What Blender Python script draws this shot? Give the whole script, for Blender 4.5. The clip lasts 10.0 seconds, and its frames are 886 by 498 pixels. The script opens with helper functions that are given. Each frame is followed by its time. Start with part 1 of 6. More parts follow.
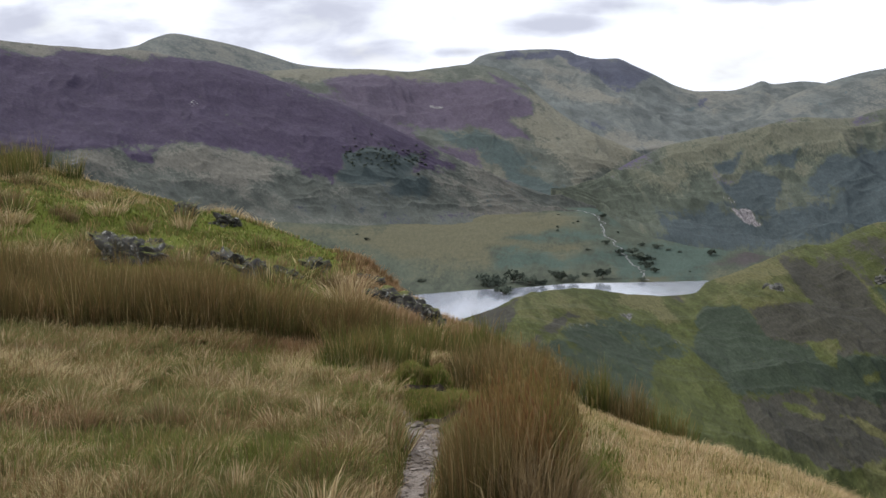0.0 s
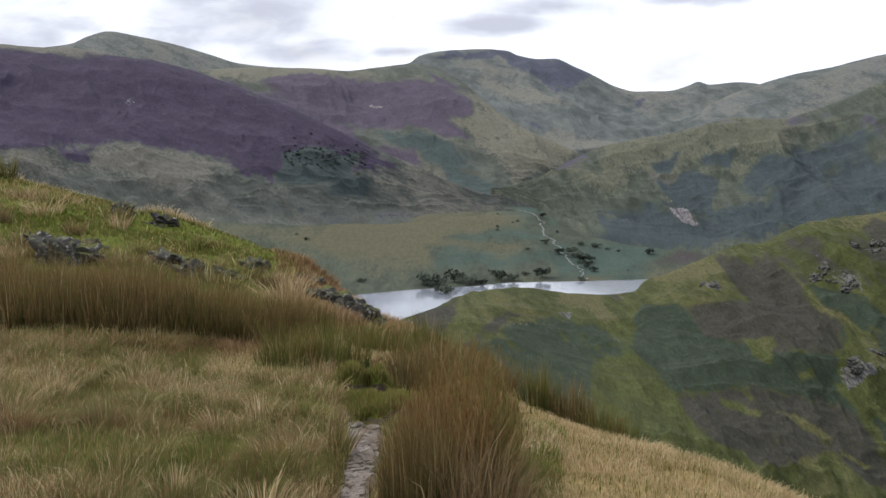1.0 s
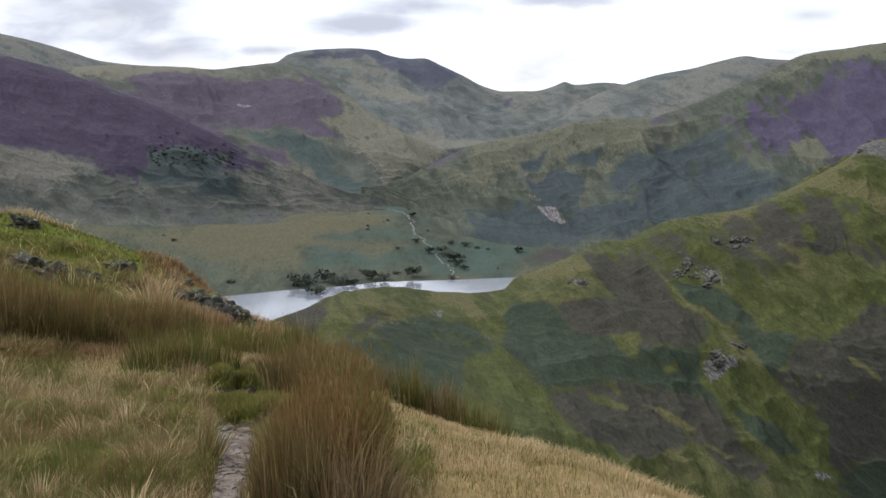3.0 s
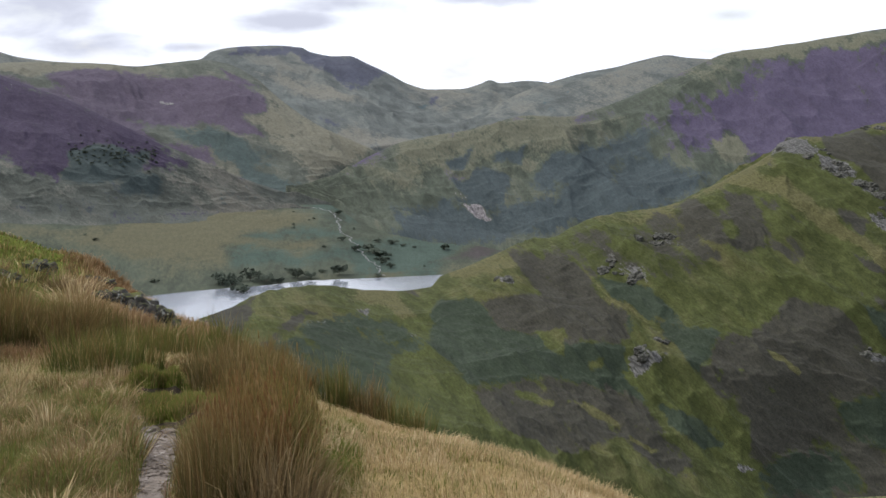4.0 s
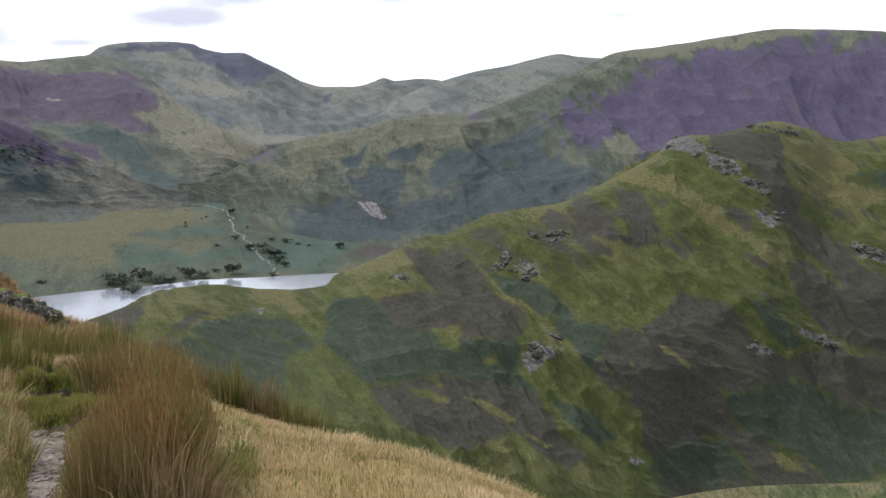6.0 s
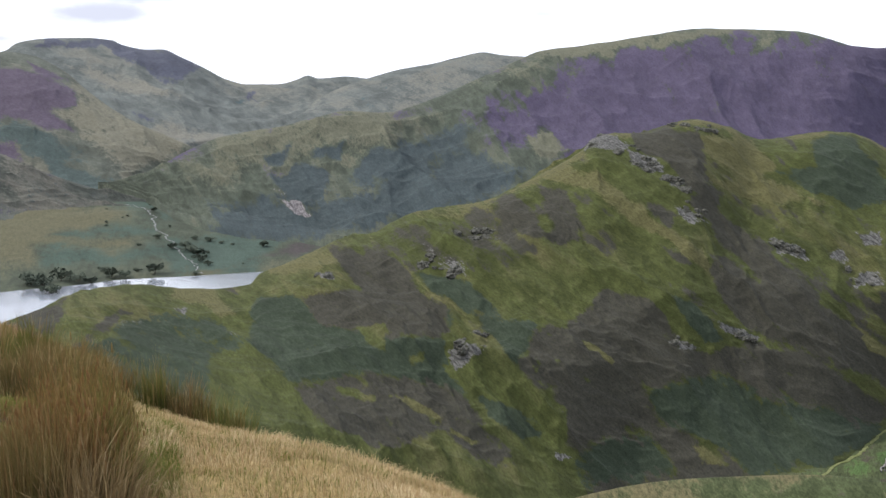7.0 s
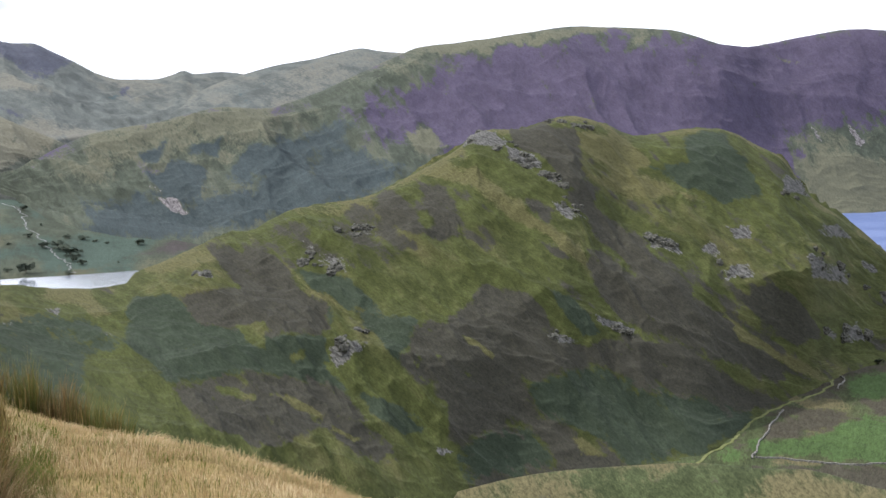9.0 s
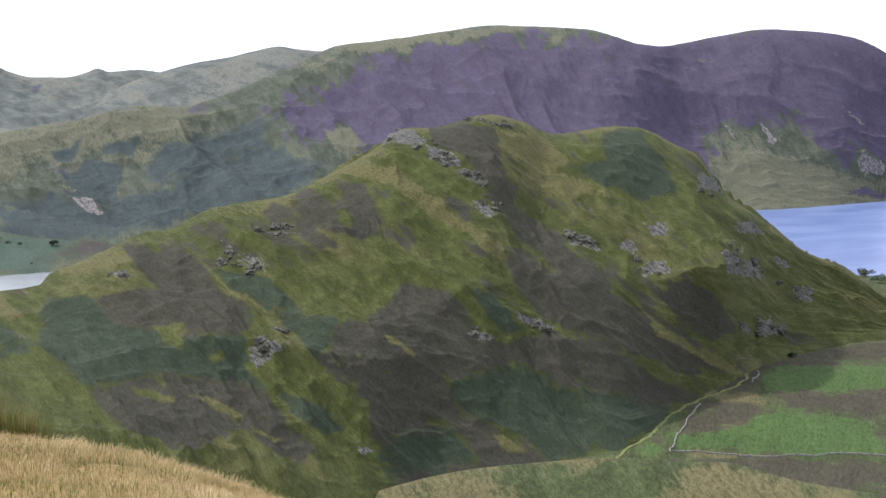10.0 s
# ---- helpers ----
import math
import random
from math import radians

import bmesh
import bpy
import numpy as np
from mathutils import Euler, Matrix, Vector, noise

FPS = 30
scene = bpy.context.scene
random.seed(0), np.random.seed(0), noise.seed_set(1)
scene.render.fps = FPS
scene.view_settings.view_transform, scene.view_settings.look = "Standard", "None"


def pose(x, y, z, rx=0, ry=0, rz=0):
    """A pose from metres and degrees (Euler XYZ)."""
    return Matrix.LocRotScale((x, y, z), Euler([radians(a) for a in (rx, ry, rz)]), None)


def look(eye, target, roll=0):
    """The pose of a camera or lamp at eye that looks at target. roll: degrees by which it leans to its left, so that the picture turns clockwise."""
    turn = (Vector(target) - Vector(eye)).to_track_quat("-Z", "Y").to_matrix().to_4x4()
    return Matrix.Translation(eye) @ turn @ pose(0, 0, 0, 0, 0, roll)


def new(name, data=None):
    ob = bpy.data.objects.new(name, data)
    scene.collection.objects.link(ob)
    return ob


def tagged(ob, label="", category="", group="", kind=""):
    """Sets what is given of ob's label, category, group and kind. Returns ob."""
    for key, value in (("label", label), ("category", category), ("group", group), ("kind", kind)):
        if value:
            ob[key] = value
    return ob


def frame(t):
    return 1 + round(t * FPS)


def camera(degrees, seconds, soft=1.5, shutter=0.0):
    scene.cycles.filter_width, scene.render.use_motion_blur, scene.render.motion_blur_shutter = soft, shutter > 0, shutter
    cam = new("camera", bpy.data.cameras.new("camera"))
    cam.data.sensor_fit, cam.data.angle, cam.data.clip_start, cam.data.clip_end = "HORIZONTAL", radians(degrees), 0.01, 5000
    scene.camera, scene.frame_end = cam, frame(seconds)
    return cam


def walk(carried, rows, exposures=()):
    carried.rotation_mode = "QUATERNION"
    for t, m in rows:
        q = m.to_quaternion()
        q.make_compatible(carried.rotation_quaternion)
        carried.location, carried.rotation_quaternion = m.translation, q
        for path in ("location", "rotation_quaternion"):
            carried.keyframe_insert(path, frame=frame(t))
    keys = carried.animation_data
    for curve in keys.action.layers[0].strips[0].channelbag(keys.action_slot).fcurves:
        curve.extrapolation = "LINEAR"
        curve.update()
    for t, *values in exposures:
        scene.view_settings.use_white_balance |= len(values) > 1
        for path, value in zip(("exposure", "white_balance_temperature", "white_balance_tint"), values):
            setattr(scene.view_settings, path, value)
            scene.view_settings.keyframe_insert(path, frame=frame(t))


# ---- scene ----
# ---- camera: a turn to the right on one spot, held at eye height ----
EYE = 1.6
cam = camera(39.2, 10.0, soft=1.5)
ROWS = [  # seconds, heading to the right, tilt, lean to the left
    (0, 0.000, -7.692, -0.865),
    (0.5, 1.340, -7.724, -0.777),
    (1, 2.779, -7.747, -0.655),
    (1.5, 4.185, -7.751, -0.607),
    (2, 5.653, -7.780, -0.529),
    (2.5, 7.107, -7.792, -0.434),
    (4, 12.206, -7.941, -0.205),
    (4.5, 13.525, -7.977, -0.037),
    (5, 14.598, -7.994, -0.017),
    (6.5, 18.747, -8.084, 0.240),
    (7, 20.563, -8.127, 0.332),
    (7.5, 21.871, -8.175, 0.376),
    (8, 23.367, -8.203, 0.464),
    (8.5, 24.655, -8.221, 0.566),
    (9, 26.131, -8.252, 0.623),
    (9.5, 27.788, -8.263, 0.762),
    (10, 29.847, -8.277, 0.762),
]
walk(cam, [(t, pose(0, 0, EYE, 90 + tilt, 0, -turn) @ pose(0, 0, 0, 0, 0, lean)) for t, turn, tilt, lean in ROWS], [(0.0, 0.08), (2.5, 0.06), (5.0, 0.22), (7.5, 0.43), (10.0, 0.63)])

# ---- world: bright broken cloud with thin blue gaps, veiled sun high on the left ----
SUN_BEARING, SUN_HEIGHT = -56.0, 50.0
world = bpy.data.worlds.new("world")
scene.world = world
world.use_nodes = True
wn, wl = world.node_tree.nodes, world.node_tree.links
wn.clear()


def wnode(kind, **values):
    n = wn.new(kind)
    for key, value in values.items():
        n.inputs[key].default_value = value
    return n


def bearing_vector(bearing, height):
    a, e = radians(bearing), radians(height)
    return Vector((math.sin(a) * math.cos(e), math.cos(a) * math.cos(e), math.sin(e)))


sky = wn.new("ShaderNodeTexSky")
sky.sky_type, sky.sun_disc = "NISHITA", False
sky.sun_elevation, sky.sun_rotation = radians(SUN_HEIGHT), radians(SUN_BEARING)
sky_scale = wn.new("ShaderNodeVectorMath")
sky_scale.operation = "SCALE"
sky_scale.inputs["Scale"].default_value = 0.13
wl.new(sky.outputs[0], sky_scale.inputs[0])
direction = wn.new("ShaderNodeTexCoord").outputs["Generated"]
stretch = wn.new("ShaderNodeVectorMath")
stretch.operation = "MULTIPLY"
stretch.inputs[1].default_value = (1.0, 1.0, 2.6)
wl.new(direction, stretch.inputs[0])
cloud_noise = wnode("ShaderNodeTexNoise", Scale=15.0, Detail=5.0, Roughness=0.5, Distortion=0.2)
wl.new(stretch.outputs[0], cloud_noise.inputs["Vector"])
# grey undersides of the clouds: soft banks at given bearings, torn by noise
CLOUDS = [(-5.4, 3.0, 4.6, 1.7), (-3.6, 1.3, 2.8, 0.8), (-18.0, 2.7, 5.0, 1.1), (5.4, 2.5, 3.2, 0.42), (8.2, 3.2, 2.8, 0.5), (1.0, 1.3, 1.5, 0.28), (25.0, 2.6, 1.4, 0.4), (14.0, 3.6, 3.0, 0.4),
          (-27.0, 6.0, 7.0, 2.4), (-9.0, 9.5, 7.0, 2.0), (6.0, 6.4, 6.0, 0.8), (-48.0, 12.0, 14.0, 4.0), (30.0, 14.0, 12.0, 3.0), (62.0, 10.0, 10.0, 3.0)]
total = None
for bearing, height, wide, high in CLOUDS:
    off = wn.new("ShaderNodeVectorMath")
    off.operation = "SUBTRACT"
    off.inputs[1].default_value = bearing_vector(bearing, height)
    wl.new(direction, off.inputs[0])
    turn = wn.new("ShaderNodeVectorRotate")
    turn.rotation_type = "Z_AXIS"
    turn.inputs["Angle"].default_value = radians(bearing)
    wl.new(off.outputs[0], turn.inputs["Vector"])
    flat = wn.new("ShaderNodeVectorMath")
    flat.operation = "MULTIPLY"
    flat.inputs[1].default_value = (1 / radians(wide), 1.0, 1 / radians(high))
    wl.new(turn.outputs[0], flat.inputs[0])
    far = wn.new("ShaderNodeVectorMath")
    far.operation = "LENGTH"
    wl.new(flat.outputs[0], far.inputs[0])
    near = wn.new("ShaderNodeMapRange")
    near.inputs["From Min"].default_value, near.inputs["From Max"].default_value = 1.7, 0.0
    wl.new(far.outputs["Value"], near.inputs["Value"])
    if total is None:
        total = near.outputs[0]
    else:
        both = wn.new("ShaderNodeMath")
        both.operation = "MAXIMUM"
        wl.new(total, both.inputs[0])
        wl.new(near.outputs[0], both.inputs[1])
        total = both.outputs[0]
torn = wn.new("ShaderNodeMath")
torn.operation = "MULTIPLY_ADD"
torn.inputs[1].default_value = 2.2
wl.new(cloud_noise.outputs[0], torn.inputs[0])
wl.new(total, torn.inputs[2])
grey = wn.new("ShaderNodeMapRange")
grey.interpolation_type = "SMOOTHSTEP"
grey.inputs["From Min"].default_value, grey.inputs["From Max"].default_value = 1.15, 2.15
wl.new(torn.outputs[0], grey.inputs["Value"])
cloud = wn.new("ShaderNodeMix")
cloud.data_type = "RGBA"
cloud.inputs[6].default_value, cloud.inputs[7].default_value = (1.08, 1.13, 1.25, 1), (0.60, 0.63, 0.75, 1)
wl.new(grey.outputs[0], cloud.inputs[0])
cover = wn.new("ShaderNodeMapRange")
cover.inputs["From Min"].default_value, cover.inputs["From Max"].default_value = 0.25, 0.5
cover.inputs["To Min"].default_value, cover.inputs["To Max"].default_value = 0.55, 1.0
wl.new(cloud_noise.outputs[0], cover.inputs["Value"])
whole = wn.new("ShaderNodeMix")
whole.data_type = "RGBA"
wl.new(cover.outputs[0], whole.inputs[0])
wl.new(sky_scale.outputs[0], whole.inputs[6])
wl.new(cloud.outputs[2], whole.inputs[7])
background = wnode("ShaderNodeBackground", Strength=1.0)
wl.new(whole.outputs[2], background.inputs["Color"])
wl.new(background.outputs[0], wn.new("ShaderNodeOutputWorld").inputs[0])

sun = new("sun", bpy.data.lights.new("sun", "SUN"))
sun.data.energy, sun.data.angle, sun.data.color = 3.05, radians(3), (1.0, 0.96, 0.90)
sun.matrix_world = look(bearing_vector(SUN_BEARING, SUN_HEIGHT) * 100, (0, 0, 0))

# ---- noise and interpolation for the ground forms ----


def lattice(ix, iy, seed):
    h = (ix * 374761393 + iy * 668265263 + seed * 144269504) & 0xFFFFFFFF
    h = ((h ^ (h >> 13)) * 1274126177) & 0xFFFFFFFF
    return (h ^ (h >> 16)) / 4294967295.0


def value_noise(x, y, seed=0):
    """Smooth noise, -1 to 1, one bump a unit."""
    ix, iy = np.floor(x).astype(np.int64), np.floor(y).astype(np.int64)
    fx, fy = x - ix, y - iy
    fx, fy = fx * fx * fx * (fx * (fx * 6 - 15) + 10), fy * fy * fy * (fy * (fy * 6 - 15) + 10)
    a, b = lattice(ix, iy, seed), lattice(ix + 1, iy, seed)
    c, d = lattice(ix, iy + 1, seed), lattice(ix + 1, iy + 1, seed)
    return ((a + (b - a) * fx) * (1 - fy) + (c + (d - c) * fx) * fy) * 2 - 1


def fbm(x, y, octaves=5, seed=0, gain=0.5):
    total, size, norm = 0.0, 1.0, 0.0
    for k in range(octaves):
        c, s = math.cos(0.6 * k), math.sin(0.6 * k)
        total = total + size * value_noise((x * c - y * s) * 2 ** k + 17.3 * k, (x * s + y * c) * 2 ** k - 9.1 * k, seed + k)
        norm += size
        size *= gain
    return total / norm


def ridged(x, y, octaves=4, seed=0):
    """Sharp ribs: 0 in the hollows, 1 on the ribs."""
    total, size, norm = 0.0, 1.0, 0.0
    for k in range(octaves):
        total = total + size * (1 - np.abs(value_noise(x * 2 ** k + 5.7 * k, y * 2 ** k + 3.1 * k, seed + k))) ** 2
        norm += size
        size *= 0.5
    return total / norm


def smooth(x, lo, hi):
    t = np.clip((x - lo) / (hi - lo), 0, 1)
    return t * t * (3 - 2 * t)


def hermite(x, nodes_x, nodes_y):
    """A smooth line through nodes that does not overshoot; level beyond its ends."""
    xs, ys = np.asarray(nodes_x, float), np.asarray(nodes_y, float)
    if len(xs) == 1:
        return np.full_like(x, ys[0])
    d = np.diff(ys) / np.diff(xs)
    m = np.zeros(len(xs))
    m[1:-1] = np.where(d[:-1] * d[1:] > 0, 2 * d[:-1] * d[1:] / (d[:-1] + d[1:] + 1e-12 * np.sign(d[:-1] + d[1:] + 1e-30)), 0)
    m[0], m[-1] = d[0], d[-1]
    x = np.clip(x, xs[0], xs[-1])
    i = np.clip(np.searchsorted(xs, x) - 1, 0, len(xs) - 2)
    h = xs[i + 1] - xs[i]
    t = (x - xs[i]) / h
    return (ys[i] * (1 + 2 * t) * (1 - t) ** 2 + m[i] * h * t * (1 - t) ** 2 + ys[i + 1] * t * t * (3 - 2 * t) - m[i + 1] * h * t * t * (1 - t))


def line(nodes, bearings):
    nodes = sorted(nodes)
    a = [n[0] for n in nodes]
    return hermite(bearings, a, [n[1] for n in nodes]), hermite(bearings, a, [n[2] for n in nodes])


def shifted(nodes, out, down):
    """The same line further out and lower."""
    return [(a, r + out, z - down) for a, r, z in nodes]


def between(low, high, part, bulge=0.0):
    """A line part of the way from one line to another, taken at the second one's bearings."""
    a = np.array([n[0] for n in high])
    r, z = line(low, a)
    return [(n[0], r[k] + (n[1] - r[k]) * part, z[k] + (n[2] - z[k]) * (part + bulge)) for k, n in enumerate(high)]


def loft(lines, first, last, across, counts):
    """Plan bearings, distances, heights and the place between the lines of a sheet of ground laid through lines that run across the view."""
    b = np.linspace(first, last, across)
    rs, zs = zip(*(line(n, b) for n in lines))
    rs, zs = np.array(rs), np.array(zs)
    steps = np.concatenate([np.linspace(k, k + 1, c, endpoint=False) for k, c in enumerate(counts)] + [[len(lines) - 1]])
    k = np.clip(np.floor(steps).astype(int), 0, len(lines) - 2)
    t = (steps - k)[:, None]
    before, after = np.maximum(k - 1, 0), np.minimum(k + 2, len(lines) - 1)

    def run(v):
        d0, d1, d2 = v[k] - v[before], v[k + 1] - v[k], v[after] - v[k + 1]
        harm = lambda p, q: np.where(p * q > 0, 2 * p * q / np.where(np.abs(p + q) < 1e-9, 1, p + q), 0)
        m0, m1 = np.where((k == 0)[:, None], d1, harm(d0, d1)), np.where((k == len(lines) - 2)[:, None], d1, harm(d1, d2))
        return v[k] * (1 + 2 * t) * (1 - t) ** 2 + m0 * t * (1 - t) ** 2 + v[k + 1] * t * t * (3 - 2 * t) - m1 * t * t * (1 - t)

    lin = rs[k] * (1 - t) + rs[k + 1] * t
    return np.broadcast_to(b, lin.shape), lin, run(zs), np.broadcast_to(steps[:, None], lin.shape)


def sheet(name, b, r, z, material, covers=None, lie=(0, 1.0)):
    """A grid of ground as one smooth-shaded mesh, with its plant cover as point values."""
    rows, cols = r.shape
    a = np.radians(b)
    co = np.stack([r * np.sin(a), r * np.cos(a), z], -1).reshape(-1, 3)
    i = np.arange(rows * cols).reshape(rows, cols)
    quads = np.stack([i[:-1, :-1], i[:-1, 1:], i[1:, 1:], i[1:, :-1]], -1).reshape(-1, 4)
    me = bpy.data.meshes.new(name)
    me.vertices.add(len(co))
    me.vertices.foreach_set("co", co.astype(np.float32).ravel())
    me.loops.add(quads.size)
    me.loops.foreach_set("vertex_index", quads.astype(np.int32).ravel())
    me.polygons.add(len(quads))
    me.polygons.foreach_set("loop_start", np.arange(0, quads.size, 4, dtype=np.int32))
    me.update(calc_edges=True)
    me.validate()
    me.shade_smooth()
    for key, value in (covers or {}).items():
        layer = me.attributes.new(key, "FLOAT", "POINT")
        layer.data.foreach_set("value", np.clip(value, 0, 1).astype(np.float32).ravel())
    fall = me.attributes.new("fall", "FLOAT_VECTOR", "POINT")
    c, s, across, drop = math.cos(radians(lie[0])), math.sin(radians(lie[0])), a * r.mean(), z + 0.2 * r
    fall.data.foreach_set("vector", np.stack([(across * c + drop * s) * lie[1], drop * c - across * s, 0.05 * r], -1).astype(np.float32).ravel())
    me.materials.append(material)
    return new(name, me)


def plan(b, r):
    a = np.radians(b)
    return r * np.sin(a), r * np.cos(a)


def sight(b, r, z, patches):
    """How far inside soft patches of cover each place lies: (bearing, height angle, half width, half height, slant)."""
    e = np.degrees(np.arctan2(z - EYE, r))
    wb = b + 0.7 * fbm(b * 0.8, e * 1.3, 6, 81, 0.62)
    we = e + 0.4 * fbm(b * 0.8, e * 1.3, 6, 91, 0.62)
    best = np.zeros_like(r)
    for pb, pe, w, h, slant in patches:
        c, s = math.cos(radians(slant)), math.sin(radians(slant))
        u, v = wb - pb, we - pe
        q = np.hypot((u * c + v * s) / w, (v * c - u * s) / h)
        best = np.maximum(best, 1 - q * 0.5)
    return best


def cover(book, kind, soft, strength, outline):
    """Notes one stand of plants or stone in a book: its kind, the softness of its edge, its strength and its outline as bearing and height angle."""
    book.append((kind, soft, strength, np.array(outline)))


def grown(b, r, z, covers, *books, lie=(-40, 0.6), ragged=1.0, full=0.97):
    """Lays the stands of the books over the first covers, later ones over earlier ones; their edges and gaps run in streaks along the lie of the slope (angle, stretch)."""
    e = np.degrees(np.arctan2(z - EYE, r))
    c, s = math.cos(radians(lie[0])), math.sin(radians(lie[0]))
    along, over = (b * c + e * s) * lie[1], e * c - b * s
    fray = fbm(along * 1.3, over * 1.3, 6, 81, 0.6)
    fray2 = fbm(along * 1.3 + 40, over * 1.3, 6, 91, 0.6)
    wb = b + ragged * (0.45 * fray * c - 0.30 * fray2 * s)
    we = e + ragged * (0.45 * fray * s + 0.30 * fray2 * c)
    fleck = fbm(along * 3.4, over * 3.4, 6, 97, 0.68)
    done = {key: np.array(value, float) for key, value in covers.items()}
    for book in books:
        for kind, soft, strength, outline in book:
            (b0, e0), (b1, e1) = outline.min(0) - 0.5 - soft, outline.max(0) + 0.5 + soft
            near = (wb > b0) & (wb < b1) & (we > e0) & (we < e1)
            px, py = wb[near], we[near]
            gap, inside = np.full(px.shape, 1e9), np.zeros(px.shape, bool)
            for (ax, ay), (cx, cy) in zip(outline, np.roll(outline, -1, 0)):
                dx, dy = cx - ax, cy - ay
                t = np.clip(((px - ax) * dx + (py - ay) * dy) / (dx * dx + dy * dy + 1e-12), 0, 1)
                gap = np.minimum(gap, np.hypot(px - ax - t * dx, py - ay - t * dy))
                inside ^= ((ay > py) != (cy > py)) & (px < dx * (py - ay) / (dy if abs(dy) > 1e-9 else 1e-9) + ax)
            m = np.clip(0.5 + np.where(inside, gap, -gap) / (soft * 1.5), 0, 1)
            m = np.clip(m * (full + 0.8 * fleck[near]), 0, 1)
            for key in done:
                done[key][near] = done[key][near] * (1 - m * min(strength, 1.0)) + (strength * m if key == kind else 0.0)
    return done


# ---- materials ----


def material(name):
    m = bpy.data.materials.new(name)
    m.use_nodes = True
    m.node_tree.nodes.clear()
    return m


class Nodes:
    """Short hands for one material's node tree."""

    def __init__(self, m):
        self.t = m.node_tree

    def node(self, kind, **inputs):
        n = self.t.nodes.new(kind)
        for key, value in inputs.items():
            self.put(n.inputs[key], value)
        return n

    def put(self, socket, value):
        if isinstance(value, bpy.types.NodeSocket):
            self.t.links.new(value, socket)
        elif isinstance(value, tuple) and len(value) == 3 and socket.type == "RGBA":
            socket.default_value = (*value, 1)
        else:
            socket.default_value = value

    def place(self, sx=1.0, sy=1.0, sz=1.0):
        g = self.node("ShaderNodeNewGeometry").outputs["Position"]
        n = self.node("ShaderNodeVectorMath")
        n.operation = "MULTIPLY"
        self.put(n.inputs[0], g)
        n.inputs[1].default_value = (sx, sy, sz)
        return n.outputs[0]

    def noise(self, scale, detail=4.0, rough=0.55, vector=None, distortion=0.0):
        n = self.node("ShaderNodeTexNoise", Scale=scale, Detail=detail, Roughness=rough, Distortion=distortion)
        self.put(n.inputs["Vector"], vector if vector is not None else self.place())
        return n.outputs[0]

    def math(self, op, a, b=0.0, c=0.0):
        n = self.node("ShaderNodeMath")
        n.operation = op
        for k, v in enumerate((a, b, c)):
            self.put(n.inputs[k], v)
        return n.outputs[0]

    def step(self, x, lo, hi):
        n = self.node("ShaderNodeMapRange")
        n.interpolation_type = "SMOOTHSTEP"
        self.put(n.inputs["Value"], x)
        n.inputs["From Min"].default_value, n.inputs["From Max"].default_value = lo, hi
        return n.outputs[0]

    def mix(self, f, a, b):
        n = self.node("ShaderNodeMix")
        n.data_type = "RGBA"
        self.put(n.inputs[0], f)
        self.put(n.inputs[6], a)
        self.put(n.inputs[7], b)
        return n.outputs[2]

    def attribute(self, name):
        n = self.node("ShaderNodeAttribute")
        n.attribute_name = name
        return n.outputs["Fac"]

    def bump(self, height, strength, distance):
        return self.node("ShaderNodeBump", Height=height, Strength=strength, Distance=distance).outputs[0]

    def finish(self, color, rough=0.9, normal=None, spec=0.2, **more):
        b = self.node("ShaderNodeBsdfPrincipled", **{"Base Color": color, "Roughness": rough, "Specular IOR Level": spec}, **more)
        if normal is not None:
            self.put(b.inputs["Normal"], normal)
        o = self.node("ShaderNodeOutputMaterial")
        self.put(o.inputs[0], b.outputs[0])


